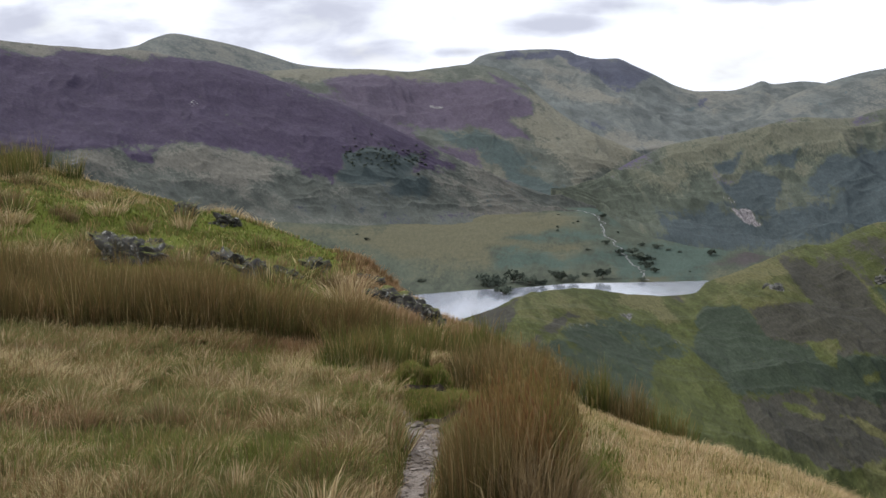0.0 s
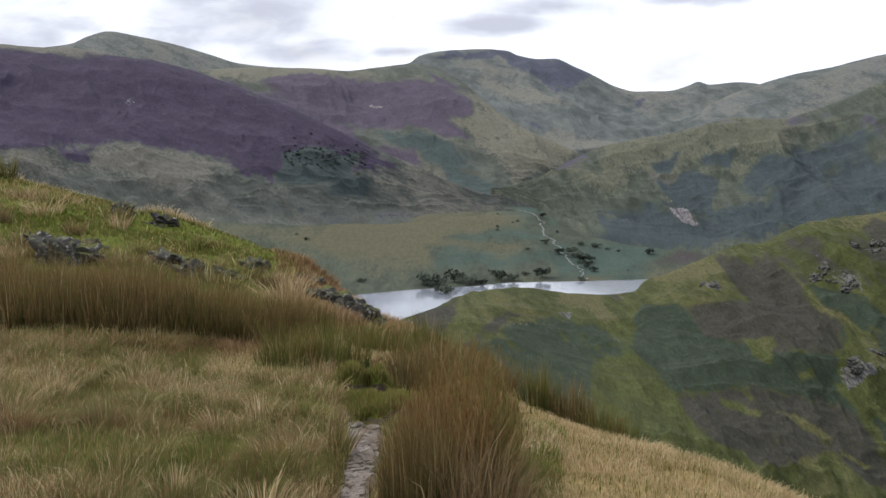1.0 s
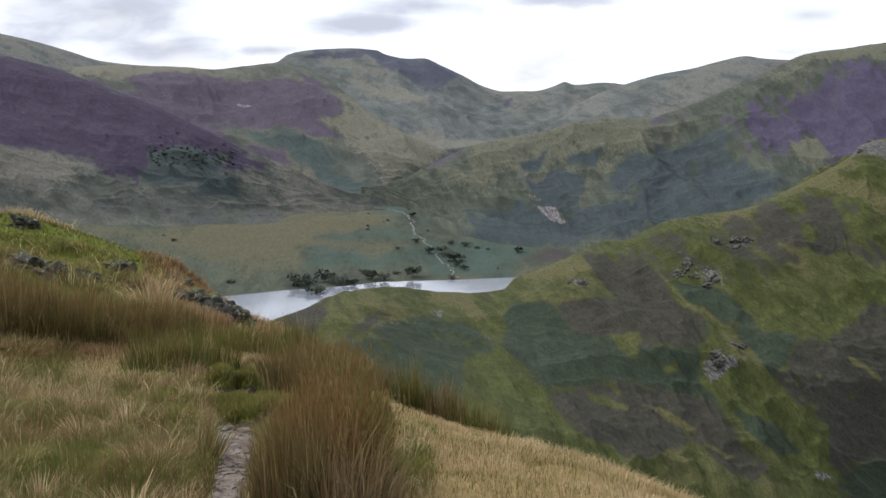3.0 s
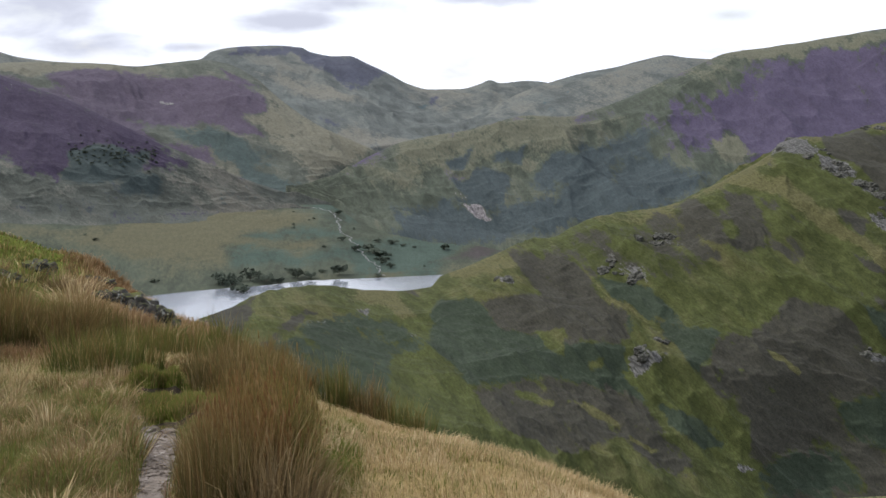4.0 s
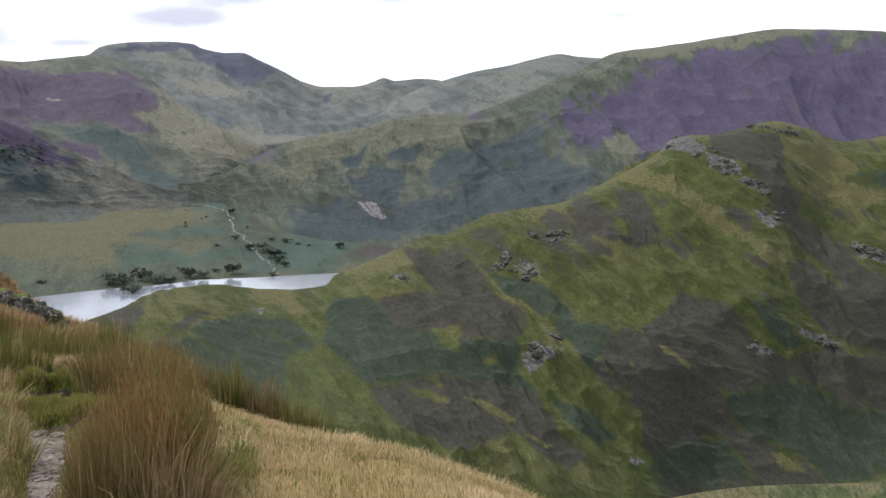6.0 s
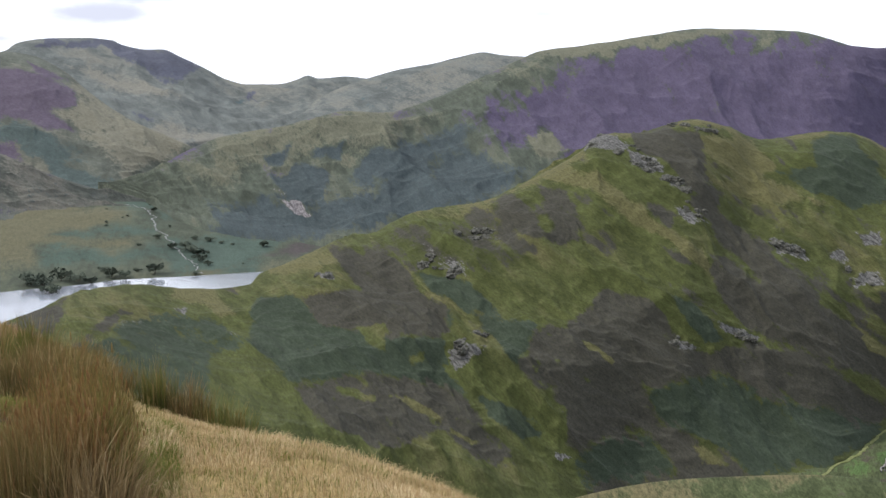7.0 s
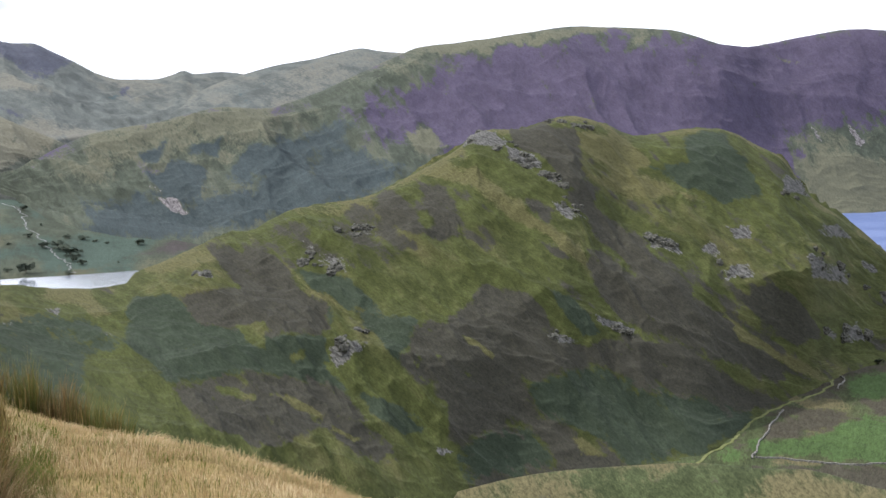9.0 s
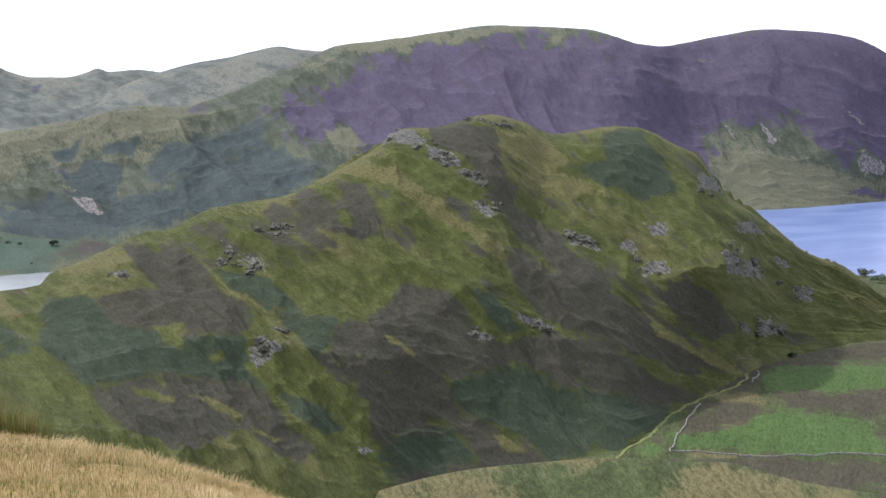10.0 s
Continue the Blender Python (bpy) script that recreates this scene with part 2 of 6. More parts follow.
def hill_cover(name, grain, grass, dry, heather, bracken, rock, relief=1.0, crisp=1.0, speck=1.0):
    """Fell side: grass with drier streaks, heather, bracken and bare rock where the ground carries them. grain: size of the tufts in metres."""
    m = material(name)
    n = Nodes(m)
    fall = n.node("ShaderNodeAttribute")
    fall.attribute_name = "fall"
    fall = fall.outputs["Vector"]
    small, mid = n.noise(1 / grain, 5.0, 0.68, fall), n.noise(1 / (grain * 7), 5.0, 0.62, fall, 0.4)
    large = n.noise(1 / (grain * 40), 4.0, 0.55, fall)
    edge = n.math("MULTIPLY_ADD", small, 0.85, n.math("MULTIPLY_ADD", mid, 0.75, n.math("MULTIPLY_ADD", large, 0.35, -0.975)))

    def mask(key, soft=0.12):
        return n.step(n.math("ADD", n.attribute(key), edge), 0.5 - soft * crisp, 0.5 + soft * crisp)

    dark = lambda c, k: tuple(v * k for v in c)
    base = n.mix(n.step(mid, 0.35, 0.65), dark(grass, 0.8), dark(grass, 1.22))
    base = n.mix(n.step(n.math("MULTIPLY_ADD", large, 0.6, n.math("MULTIPLY", mid, 0.4)), 0.49, 0.66), base, dry)
    hcol = n.mix(n.step(mid, 0.3, 0.7), dark(heather, 0.88), dark(heather, 1.12))
    hcol = n.mix(n.math("MULTIPLY", n.step(small, 0.55, 0.75), 0.5), hcol, dark(grass, 0.8))
    bcol = n.mix(n.step(mid, 0.3, 0.7), dark(bracken, 0.88), dark(bracken, 1.12))
    rcol = n.mix(n.step(small, 0.35, 0.65), dark(rock, 0.5), dark(rock, 1.1))
    c = n.mix(mask("dry", 0.20), base, dry)
    c = n.mix(mask("bracken", 0.14), c, bcol)
    c = n.mix(mask("heather", 0.14), c, hcol)
    c = n.mix(n.step(n.math("ADD", n.attribute("rock"), edge), 0.46, 0.56), c, rcol)
    fine = n.noise(2.6 / grain, 3.0, 0.7, fall)
    tone = n.math("MULTIPLY_ADD", n.step(small, 0.25, 0.75), 0.6 * speck, n.math("MULTIPLY_ADD", n.step(fine, 0.3, 0.7), 0.5 * speck, 1 - 0.55 * speck))
    toned = n.node("ShaderNodeVectorMath")
    toned.operation = "SCALE"
    n.put(toned.inputs[0], c)
    n.put(toned.inputs["Scale"], tone)
    h = n.math("MULTIPLY_ADD", small, 1.0, n.math("MULTIPLY", mid, 2.0))
    n.finish(toned.outputs[0], 0.95, n.bump(h, 0.8, grain * 0.6 * relief), 0.1)
    return m


NEAR_HILL = hill_cover("hill_turf", 1.2, (0.043, 0.050, 0.0170), (0.070, 0.067, 0.030), (0.0345, 0.0335, 0.0265), (0.0265, 0.0355, 0.0235), (0.090, 0.089, 0.085), 0.5, 0.6, 0.9)
FIELD = hill_cover("valley_pasture", 2.2, (0.046, 0.057, 0.026), (0.088, 0.079, 0.042), (0.044, 0.040, 0.029), (0.045, 0.074, 0.025), (0.22, 0.21, 0.20), 0.6, 0.8, 1.0)
# distance haze is tinted into these base colours: paler and bluer further out
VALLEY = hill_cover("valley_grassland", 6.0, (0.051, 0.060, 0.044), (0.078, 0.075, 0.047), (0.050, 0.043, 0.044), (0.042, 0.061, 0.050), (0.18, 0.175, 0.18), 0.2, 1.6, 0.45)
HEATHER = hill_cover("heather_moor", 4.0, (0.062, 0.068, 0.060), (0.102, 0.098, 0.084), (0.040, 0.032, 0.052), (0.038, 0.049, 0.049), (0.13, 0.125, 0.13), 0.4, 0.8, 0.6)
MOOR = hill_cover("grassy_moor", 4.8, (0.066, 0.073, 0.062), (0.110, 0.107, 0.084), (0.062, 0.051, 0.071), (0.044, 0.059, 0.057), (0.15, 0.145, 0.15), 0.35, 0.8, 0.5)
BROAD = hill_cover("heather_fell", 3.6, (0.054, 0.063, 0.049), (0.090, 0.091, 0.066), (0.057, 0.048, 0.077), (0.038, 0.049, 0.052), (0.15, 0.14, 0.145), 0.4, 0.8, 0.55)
FAR = hill_cover("hazy_far_fell_grass", 6.0, (0.080, 0.089, 0.086), (0.118, 0.116, 0.101), (0.052, 0.056, 0.076), (0.050, 0.069, 0.075), (0.14, 0.135, 0.15), 0.3, 0.8, 0.45)


def water_material():
    """Lake water, calm in shelter and windblown in the open; base colours hold painted sky reflections."""
    m = material("lake_water")
    n = Nodes(m)
    wind_sky = n.attribute("wind_sky")
    ripple = n.noise(0.12, 4.0, 0.6, n.place(1.0, 2.4, 1.0))
    calm = n.noise(0.006, 4.0, 0.6, n.place(1.0, 3.0, 1.0))
    # reflected sky put into the base colour: silver when calm, blue when rippled
    lee_sky = n.mix(n.step(calm, 0.35, 0.65), (0.20, 0.22, 0.27), (0.26, 0.28, 0.33))
    ruffled_sky = n.mix(n.step(calm, 0.35, 0.65), (0.085, 0.125, 0.27), (0.125, 0.17, 0.33))
    n.finish(n.mix(wind_sky, lee_sky, ruffled_sky), n.math("MULTIPLY_ADD", wind_sky, 0.25, 0.12), n.bump(ripple, 0.4, 0.8), 0.5, IOR=1.33,
             **{"Coat Weight": n.math("MULTIPLY_ADD", wind_sky, -0.9, 0.9), "Coat Roughness": 0.12, "Coat IOR": 1.5})
    return m


WATER = water_material()


def turf_material():
    """The soil and short grass under the blades: moss, thatch, bare worn earth."""
    m = material("hillside_turf")
    n = Nodes(m)
    small, mid, large = n.noise(28.0, 5.0, 0.65), n.noise(3.2, 5.0, 0.6), n.noise(0.55, 4.0, 0.55)
    c = n.mix(n.step(mid, 0.36, 0.62), (0.075, 0.062, 0.022), (0.13, 0.10, 0.042))
    c = n.mix(n.step(n.math("ADD", n.attribute("moss"), n.math("MULTIPLY_ADD", mid, 0.9, -0.45)), 0.35, 0.65), c, n.mix(n.step(small, 0.3, 0.7), (0.060, 0.078, 0.012), (0.125, 0.14, 0.022)))
    c = n.mix(n.step(n.math("ADD", n.attribute("tan"), n.math("MULTIPLY_ADD", mid, 0.6, -0.3)), 0.35, 0.65), c, n.mix(n.step(small, 0.3, 0.7), (0.17, 0.125, 0.05), (0.30, 0.225, 0.10)))
    c = n.mix(n.step(n.math("ADD", n.attribute("path"), n.math("MULTIPLY_ADD", small, 0.5, -0.25)), 0.42, 0.58), c, n.mix(n.step(small, 0.35, 0.6), (0.100, 0.080, 0.064), (0.175, 0.145, 0.122)))
    n.finish(c, 0.95, n.bump(n.math("MULTIPLY_ADD", mid, 1.5, small), 0.8, 0.03), 0.1)
    return m


TURF = turf_material()


def blade_material(name, low, high, spread, old, rough=0.75, start=0.05):
    """Grass or rush blades: one colour at the root, another at the tip, with older and fresher blades mixed in."""
    m = material(name)
    n = Nodes(m)
    tone, tip = n.attribute("tone"), n.attribute("tip")
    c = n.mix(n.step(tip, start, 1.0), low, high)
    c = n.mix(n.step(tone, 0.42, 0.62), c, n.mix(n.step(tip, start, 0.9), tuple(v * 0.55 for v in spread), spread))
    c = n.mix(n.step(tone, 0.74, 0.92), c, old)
    b = n.node("ShaderNodeBsdfPrincipled", **{"Base Color": c, "Roughness": rough, "Specular IOR Level": 0.2})
    t = n.node("ShaderNodeBsdfTranslucent", Color=c)
    mixed = n.node("ShaderNodeMixShader", Fac=0.25)
    n.put(mixed.inputs[1], b.outputs[0])
    n.put(mixed.inputs[2], t.outputs[0])
    o = n.node("ShaderNodeOutputMaterial")
    n.put(o.inputs[0], mixed.outputs[0])
    return m


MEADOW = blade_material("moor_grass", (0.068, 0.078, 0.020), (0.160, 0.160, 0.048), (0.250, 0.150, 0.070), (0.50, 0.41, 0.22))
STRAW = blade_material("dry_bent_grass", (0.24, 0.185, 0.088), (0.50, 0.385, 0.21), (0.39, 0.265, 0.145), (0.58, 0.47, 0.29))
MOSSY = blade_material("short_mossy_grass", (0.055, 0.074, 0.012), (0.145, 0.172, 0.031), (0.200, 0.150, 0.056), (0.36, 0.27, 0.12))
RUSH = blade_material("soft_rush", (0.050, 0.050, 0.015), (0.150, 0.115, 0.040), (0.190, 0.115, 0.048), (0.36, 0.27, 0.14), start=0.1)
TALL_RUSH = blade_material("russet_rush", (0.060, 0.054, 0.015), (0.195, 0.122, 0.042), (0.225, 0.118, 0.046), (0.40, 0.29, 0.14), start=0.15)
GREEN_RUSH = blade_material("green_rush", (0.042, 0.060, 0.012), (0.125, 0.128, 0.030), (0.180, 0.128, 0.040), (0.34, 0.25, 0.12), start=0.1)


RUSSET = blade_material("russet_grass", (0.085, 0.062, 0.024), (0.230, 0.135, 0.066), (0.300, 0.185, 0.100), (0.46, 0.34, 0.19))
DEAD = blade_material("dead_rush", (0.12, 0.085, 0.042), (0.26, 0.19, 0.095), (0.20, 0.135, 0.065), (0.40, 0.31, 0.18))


def rock_material(name, dark, light, lichen, mossy=True):
    m = material(name)
    n = Nodes(m)
    small, mid, fine = n.noise(14.0, 6.0, 0.65), n.noise(4.0, 5.0, 0.6), n.noise(60.0, 4.0, 0.6)
    c = n.mix(n.step(mid, 0.36, 0.62), dark, light)
    c = n.mix(n.step(small, 0.56, 0.68), c, lichen)
    if mossy:
        up = n.node("ShaderNodeSeparateXYZ")
        n.put(up.inputs[0], n.node("ShaderNodeNewGeometry").outputs["Normal"])
        c = n.mix(n.step(n.math("MULTIPLY_ADD", mid, 0.9, up.outputs["Z"]), 1.2, 1.4), c, (0.085, 0.092, 0.018))
    n.finish(c, 0.9, n.bump(n.math("MULTIPLY_ADD", small, 1.0, n.math("MULTIPLY", fine, 0.4)), 0.9, 0.03), 0.2)
    return m


ROCK = rock_material("lichened_slate", (0.022, 0.021, 0.019), (0.095, 0.090, 0.082), (0.30, 0.295, 0.27))
STONE = rock_material("path_stone", (0.11, 0.090, 0.075), (0.20, 0.170, 0.148), (0.28, 0.25, 0.225), False)


def plain_material(name, a, b, scale, rough=0.9, bump=0.02):
    m = material(name)
    n = Nodes(m)
    s = n.noise(scale, 5.0, 0.6)
    n.finish(n.mix(n.step(s, 0.35, 0.65), a, b), rough, n.bump(s, 0.6, bump), 0.15)
    return m


# leaf greens lightened and greyed to carry the haze over far-off trees
LEAF = plain_material("hazed_tree_leaves", (0.046, 0.058, 0.046), (0.080, 0.096, 0.070), 0.9)
BARK = plain_material("tree_bark", (0.05, 0.042, 0.034), (0.10, 0.085, 0.07), 6.0)
WALLSTONE = plain_material("drystone", (0.09, 0.088, 0.080), (0.22, 0.21, 0.195), 0.8)
TRACK = plain_material("trodden_track", (0.085, 0.10, 0.034), (0.14, 0.145, 0.065), 0.35)
EARTH = plain_material("bare_earth", (0.035, 0.026, 0.018), (0.075, 0.058, 0.040), 9.0)
FOAM = plain_material("stream_water", (0.05, 0.055, 0.05), (0.20, 0.20, 0.20), 0.3, 0.4)
CRAG = plain_material("crag_rock", (0.040, 0.041, 0.034), (0.098, 0.096, 0.085), 0.5, 0.95, 0.5)

# ---- plan of the fells: bearing in degrees, distance and height in metres ----
KNOTT_CRAG = [(28.64, -3.46, 1.82, 0.57, -25), (27.6, -3.08, 0.83, 0.42, 0), (32, -2.38, 1.43, 0.31, -10), (21.87, -12.4, 0.78, 0.91, -30), (20.6, -8.91, 1.17, 0.52, -25), (22.16, -7.38, 1.17, 0.47, -10), (32.07, -6.13, 0.78, 0.36, -30), (41.8, -5.12, 0.65, 0.78, -60), (36.28, -7.73, 1.04, 0.36, -20), (39.41, -8.78, 0.83, 0.52, 0), (43.44, -8.35, 1.17, 0.57, -30), (45.48, -9.51, 0.78, 0.36, -20), (31.79, -12.12, 0.57, 0.23, -15), (34.56, -11.79, 0.68, 0.18, -25), (44.33, -11.21, 1.17, 0.36, 0), (14.92, -9.28, 0.39, 0.16, 0), (30.74, -4.6, 1.17, 0.31, -35)]
VALLEY_TREES = [(2.09, -9.27, 0.68), (2.47, -9.38, 0.47), (3.29, -9.15, 0.57), (3.96, -9.27, 0.52), (4.52, -9.32, 0.42), (2.87, -9.76, 0.52), (5.18, -8.84, 0.31), (5.51, -9.06, 0.47), (6.08, -9.12, 0.36), (7.3, -8.94, 0.47), (6.6, -8.87, 0.21), (8.96, -8.05, 0.42), (9.27, -8.24, 0.47), (8.83, -7.92, 0.36), (9.42, -8.5, 0.36), (9.74, -8.66, 0.26), (9.21, -9.09, 0.26), (8.1, -7.86, 0.31), (9.85, -7.59, 0.26), (9.17, -7.48, 0.21), (12.24, -7.87, 0.31), (10.37, -7.68, 0.18), (7.53, -7.39, 0.21), (6.7, -7.68, 0.16), (5.3, -6.78, 0.16), (7.34, -6.19, 0.21), (8.06, -6.88, 0.13), (9.74, -8.11, 0.16), (10.9, -7.76, 0.13), (11.31, -8.62, 0.1)]
FAR_BUSHES = [(-1.25, -5.51, 0.31), (-0.91, -5.62, 0.23), (-3.51, -7.21, 0.18), (-3.97, -6.96, 0.13), (-1.05, -9.21, 0.26), (-1.59, -5.45, 0.21), (12.02, -3.86, 0.13), (0.18, -6.42, 0.1), (5.27, -6.75, 0.13)]
SHORE_TREES = [(47.69, -8.55, 0.36), (48.81, -8.55, 0.36), (49.48, -8.8, 0.47), (45.88, -12.29, 0.31), (40.59, -18.82, 0.62), (45.9, -5.89, 0.26)]
ROCKS = [(-14.22, -7.78, 2.47, 1.51), (-15.1, -7.08, 1.56, 0.62), (-13.06, -7.38, 0.94, 0.62), (-9.64, -8.39, 1.82, 0.94), (-8.7, -8.79, 1.3, 0.89), (-5.89, -8.52, 1.2, 0.73), (-2.53, -10.35, 2.08, 1.2), (-1.35, -11.08, 2.08, 1.56), (-0.77, -11.42, 1.04, 1.15), (-9.84, -6.38, 1.15, 0.62), (-11.74, -5.85, 0.94, 0.78), (-7.33, -8.84, 1.2, 0.57), (-3.42, -9.29, 1.15, 0.57)]
DOME_CREST = [(-17.89, 4300, 92.2), (-15.04, 4300, 117.8), (-13.58, 4300, 131.7), (-12.84, 4300, 155.4), (-11.97, 4300, 171.6), (-10.87, 4300, 158.0), (-9.14, 4300, 128.7), (-7.64, 4300, 95.3), (-6.39, 4250, 64.9), (-4.61, 4200, 47.5), (-2.04, 4150, 35.1), (0.53, 4100, 8.2)]
HEATHER_CREST = [(-20.58, 3100, 123.4), (-19.23, 3100, 113.0), (-17.85, 3100, 103.5), (-15.03, 3050, 89.3), (-13.35, 3000, 80.6), (-11.40, 2950, 63.0), (-9.67, 2900, 48.2), (-8.17, 2830, 25.0), (-6.67, 2750, -3.5), (-5.15, 2680, -30.7), (-3.63, 2600, -61.1), (-2.10, 2500, -93.6), (-1.01, 2490, -117.0), (0.21, 2480, -142.0), (1.72, 2470, -171.0), (3.28, 2460, -199.0), (4.84, 2440, -221.0), (6.40, 2420, -238.0), (7.60, 2400, -252.0)]
HEATHER_MID = [(-20.86, 2450, -94.4), (-17.16, 2430, -110.9), (-13.55, 2420, -118.0), (-9.82, 2400, -131.7), (-5.75, 2350, -148.7), (-2.14, 2350, -173.0), (0.21, 2355, -190.0), (1.72, 2355, -207.0), (3.28, 2355, -222.0), (4.84, 2350, -236.0), (6.40, 2340, -247.0), (7.60, 2340, -257.0)]
HEATHER_FOOT = [(-21.11, 2137, -232.0), (-14.94, 2213, -238.0), (-9.94, 2206, -240.0), (-4.79, 2217, -242.0), (-1.65, 2249, -243.0), (1.23, 2260, -244.0), (4.00, 2270, -247.0), (6.40, 2280, -253.0), (7.60, 2290, -262.0)]
MID_CREST = [(-10.17, 3900, 56.2), (-7.67, 3850, 39.7), (-5.63, 3800, 45.8), (-3.58, 3750, 40.0), (-1.53, 3700, 31.0), (0.02, 3650, 42.1), (1.31, 3600, 49.9), (2.60, 3500, 34.9), (3.88, 3400, -8.0), (4.64, 3300, -48.2), (5.67, 3150, -90.3), (6.95, 3000, -127.0), (8.23, 2900, -149.3), (9.76, 2800, -180.9), (11.00, 2800, -240.0)]
MID_FOOT = [(-10.38, 2500, -198.2), (-3.71, 2500, -205.6), (0.46, 2611, -236.0), (3.06, 2507, -236.0), (5.66, 2519, -230.0), (7.21, 2670, -220.0), (11.00, 2750, -250.0)]
FAR_CREST = [(-1.01, 4700, 32.0), (1.31, 4650, 64.0), (1.83, 4650, 90.2), (3.12, 4650, 109.2), (4.65, 4650, 113.3), (5.80, 4650, 105.6), (6.23, 4630, 88.2), (7.20, 4600, 72.1), (7.96, 4580, 74.8), (8.72, 4550, 49.2), (9.73, 4500, 11.8), (10.73, 4500, -28.9), (11.73, 4500, -47.7), (12.96, 4500, -45.1), (13.93, 4500, -26.5), (14.37, 4500, -13.3), (14.85, 4520, -23.7), (16.10, 4600, -15.7), (17.52, 4600, -29.1), (18.93, 4600, -52.0)]
FAR_FOOT = [(-1.07, 3400, -159.5), (3.08, 3300, -165.6), (5.67, 3100, -166.8), (8.23, 3000, -170.6), (10.76, 3200, -164.4), (13.24, 3300, -155.7), (18.99, 3400, -161.0)]
RIDGE_CREST = [(14.46, 4000, -101.0), (16.01, 4100, -48.5), (17.29, 4150, -17.6), (18.57, 4150, 8.2), (20.10, 4150, 28.3), (21.11, 4150, 46.5), (22.36, 4150, 64.5), (23.12, 4150, 57.0), (24.37, 4150, 49.5), (26.59, 4150, 45.4), (12.40, 3900, -185.0)]
RIDGE_FOOT = [(14.46, 3300, -142.4), (26.68, 3300, -139.1), (12.40, 3300, -185.0)]
BROAD_CREST = [(4.99, 2570, -236.1), (6.16, 2570, -215.9), (7.19, 2570, -200.0), (7.97, 2575, -183.2), (8.75, 2580, -164.0), (10.31, 2590, -135.7), (11.87, 2600, -123.5), (13.68, 2620, -106.8), (15.50, 2640, -87.4), (16.79, 2660, -83.3), (18.08, 2700, -85.7), (19.10, 2800, -75.0), (20.63, 2900, -49.2), (22.39, 2950, -8.2), (23.63, 3000, 20.6), (25.10, 3050, 52.6), (27.31, 3080, 70.8), (29.61, 3100, 88.0), (31.92, 3100, 107.3), (33.96, 3100, 105.9), (36.25, 3080, 99.7), (37.53, 3050, 82.0), (38.54, 3050, 65.2), (39.42, 3100, 61.3), (40.54, 3200, 73.6), (42.25, 3250, 93.8), (43.94, 3250, 108.3), (45.85, 3250, 104.7), (47.51, 3250, 91.4), (48.46, 3250, 72.6), (49.65, 3250, 31.0)]
BROAD_FOOT = [(4.99, 2486, -234.0), (6.14, 2440, -238.0), (7.68, 2289, -248.0), (9.75, 2164, -260.0), (13.95, 2069, -273.0), (19.19, 2003, -277.0), (32.87, 2200, -274.7), (41.86, 2638, -296.0), (44.09, 2741, -296.0), (46.75, 2888, -296.0), (50.02, 3129, -296.0)]
KNOTT_CREST = [(-1.23, 820, -171.7), (0.90, 850, -163.7), (2.50, 870, -158.5), (4.08, 900, -154.9), (5.92, 930, -155.8), (7.22, 950, -159.9), (8.77, 960, -165.0), (10.57, 970, -167.2), (11.59, 980, -166.4), (12.09, 990, -159.3), (13.34, 1000, -152.8), (14.57, 1010, -145.6), (15.79, 1020, -137.5), (16.57, 1040, -136.3), (17.47, 1030, -130.8), (18.13, 1050, -125.8), (19.43, 1060, -117.0), (21.23, 1070, -114.3), (23.01, 1080, -108.0), (24.02, 1090, -98.9), (25.75, 1100, -82.0), (26.96, 1110, -67.2), (27.56, 1115, -56.5), (28.41, 1130, -53.6)]
KNOTT_CREST_EAST = [(29.61, 1150, -53.3), (30.79, 1170, -47.9), (31.99, 1200, -43.6), (33.50, 1230, -51.3), (34.76, 1260, -62.7), (35.74, 1270, -61.7), (36.71, 1290, -58.9), (38.39, 1320, -57.3), (39.23, 1330, -61.9), (39.96, 1340, -71.7), (41.24, 1350, -86.5), (42.03, 1360, -109.0), (42.69, 1360, -128.5), (43.84, 1380, -148.5), (45.11, 1400, -173.7), (46.13, 1430, -194.6), (47.60, 1470, -213.6), (48.84, 1500, -237.1), (49.77, 1530, -257.7), (51.50, 1580, -292.8)]
KNOTT_FOOT = [(-1.31, 560, -158.1), (5.64, 520, -182.2), (9.58, 520, -186.3), (19.69, 600, -221.4), (26.38, 690, -243.7), (29.88, 768, -258.0), (35.79, 813, -260.0), (38.43, 842, -262.0), (40.70, 972, -264.0), (43.45, 1105, -266.0), (44.42, 1166, -267.0), (47.80, 1312, -270.0), (49.86, 1384, -272.0), (51.52, 1445, -274.0)]
SHORE = [(-4.89, 1650, -294.0), (-1.46, 1711, -294.0), (1.71, 1750, -294.0), (4.08, 1771, -294.0), (5.92, 1801, -294.0), (9.03, 1815, -294.0), (12.21, 1840, -294.0), (15.81, 1884, -294.0), (25.00, 1950, -294.0), (33.00, 2260, -294.0), (41.80, 2640, -294.0), (50.00, 3130, -294.0), (60.00, 3500, -294.0)]
FLATS = [(-21.14, 2013, -240.0), (-12.49, 2032, -245.0), (-5.84, 2114, -249.0), (-0.61, 2205, -249.0), (3.06, 2216, -247.0), (6.70, 2256, -244.0), (8.24, 2208, -257.0), (10.80, 2104, -273.0), (13.32, 2059, -280.0), (17.00, 2061, -282.0), (25.00, 2160, -276.0), (33.00, 2500, -270.0), (41.80, 2900, -270.0), (50.00, 3400, -270.0), (60.00, 3800, -270.0)]
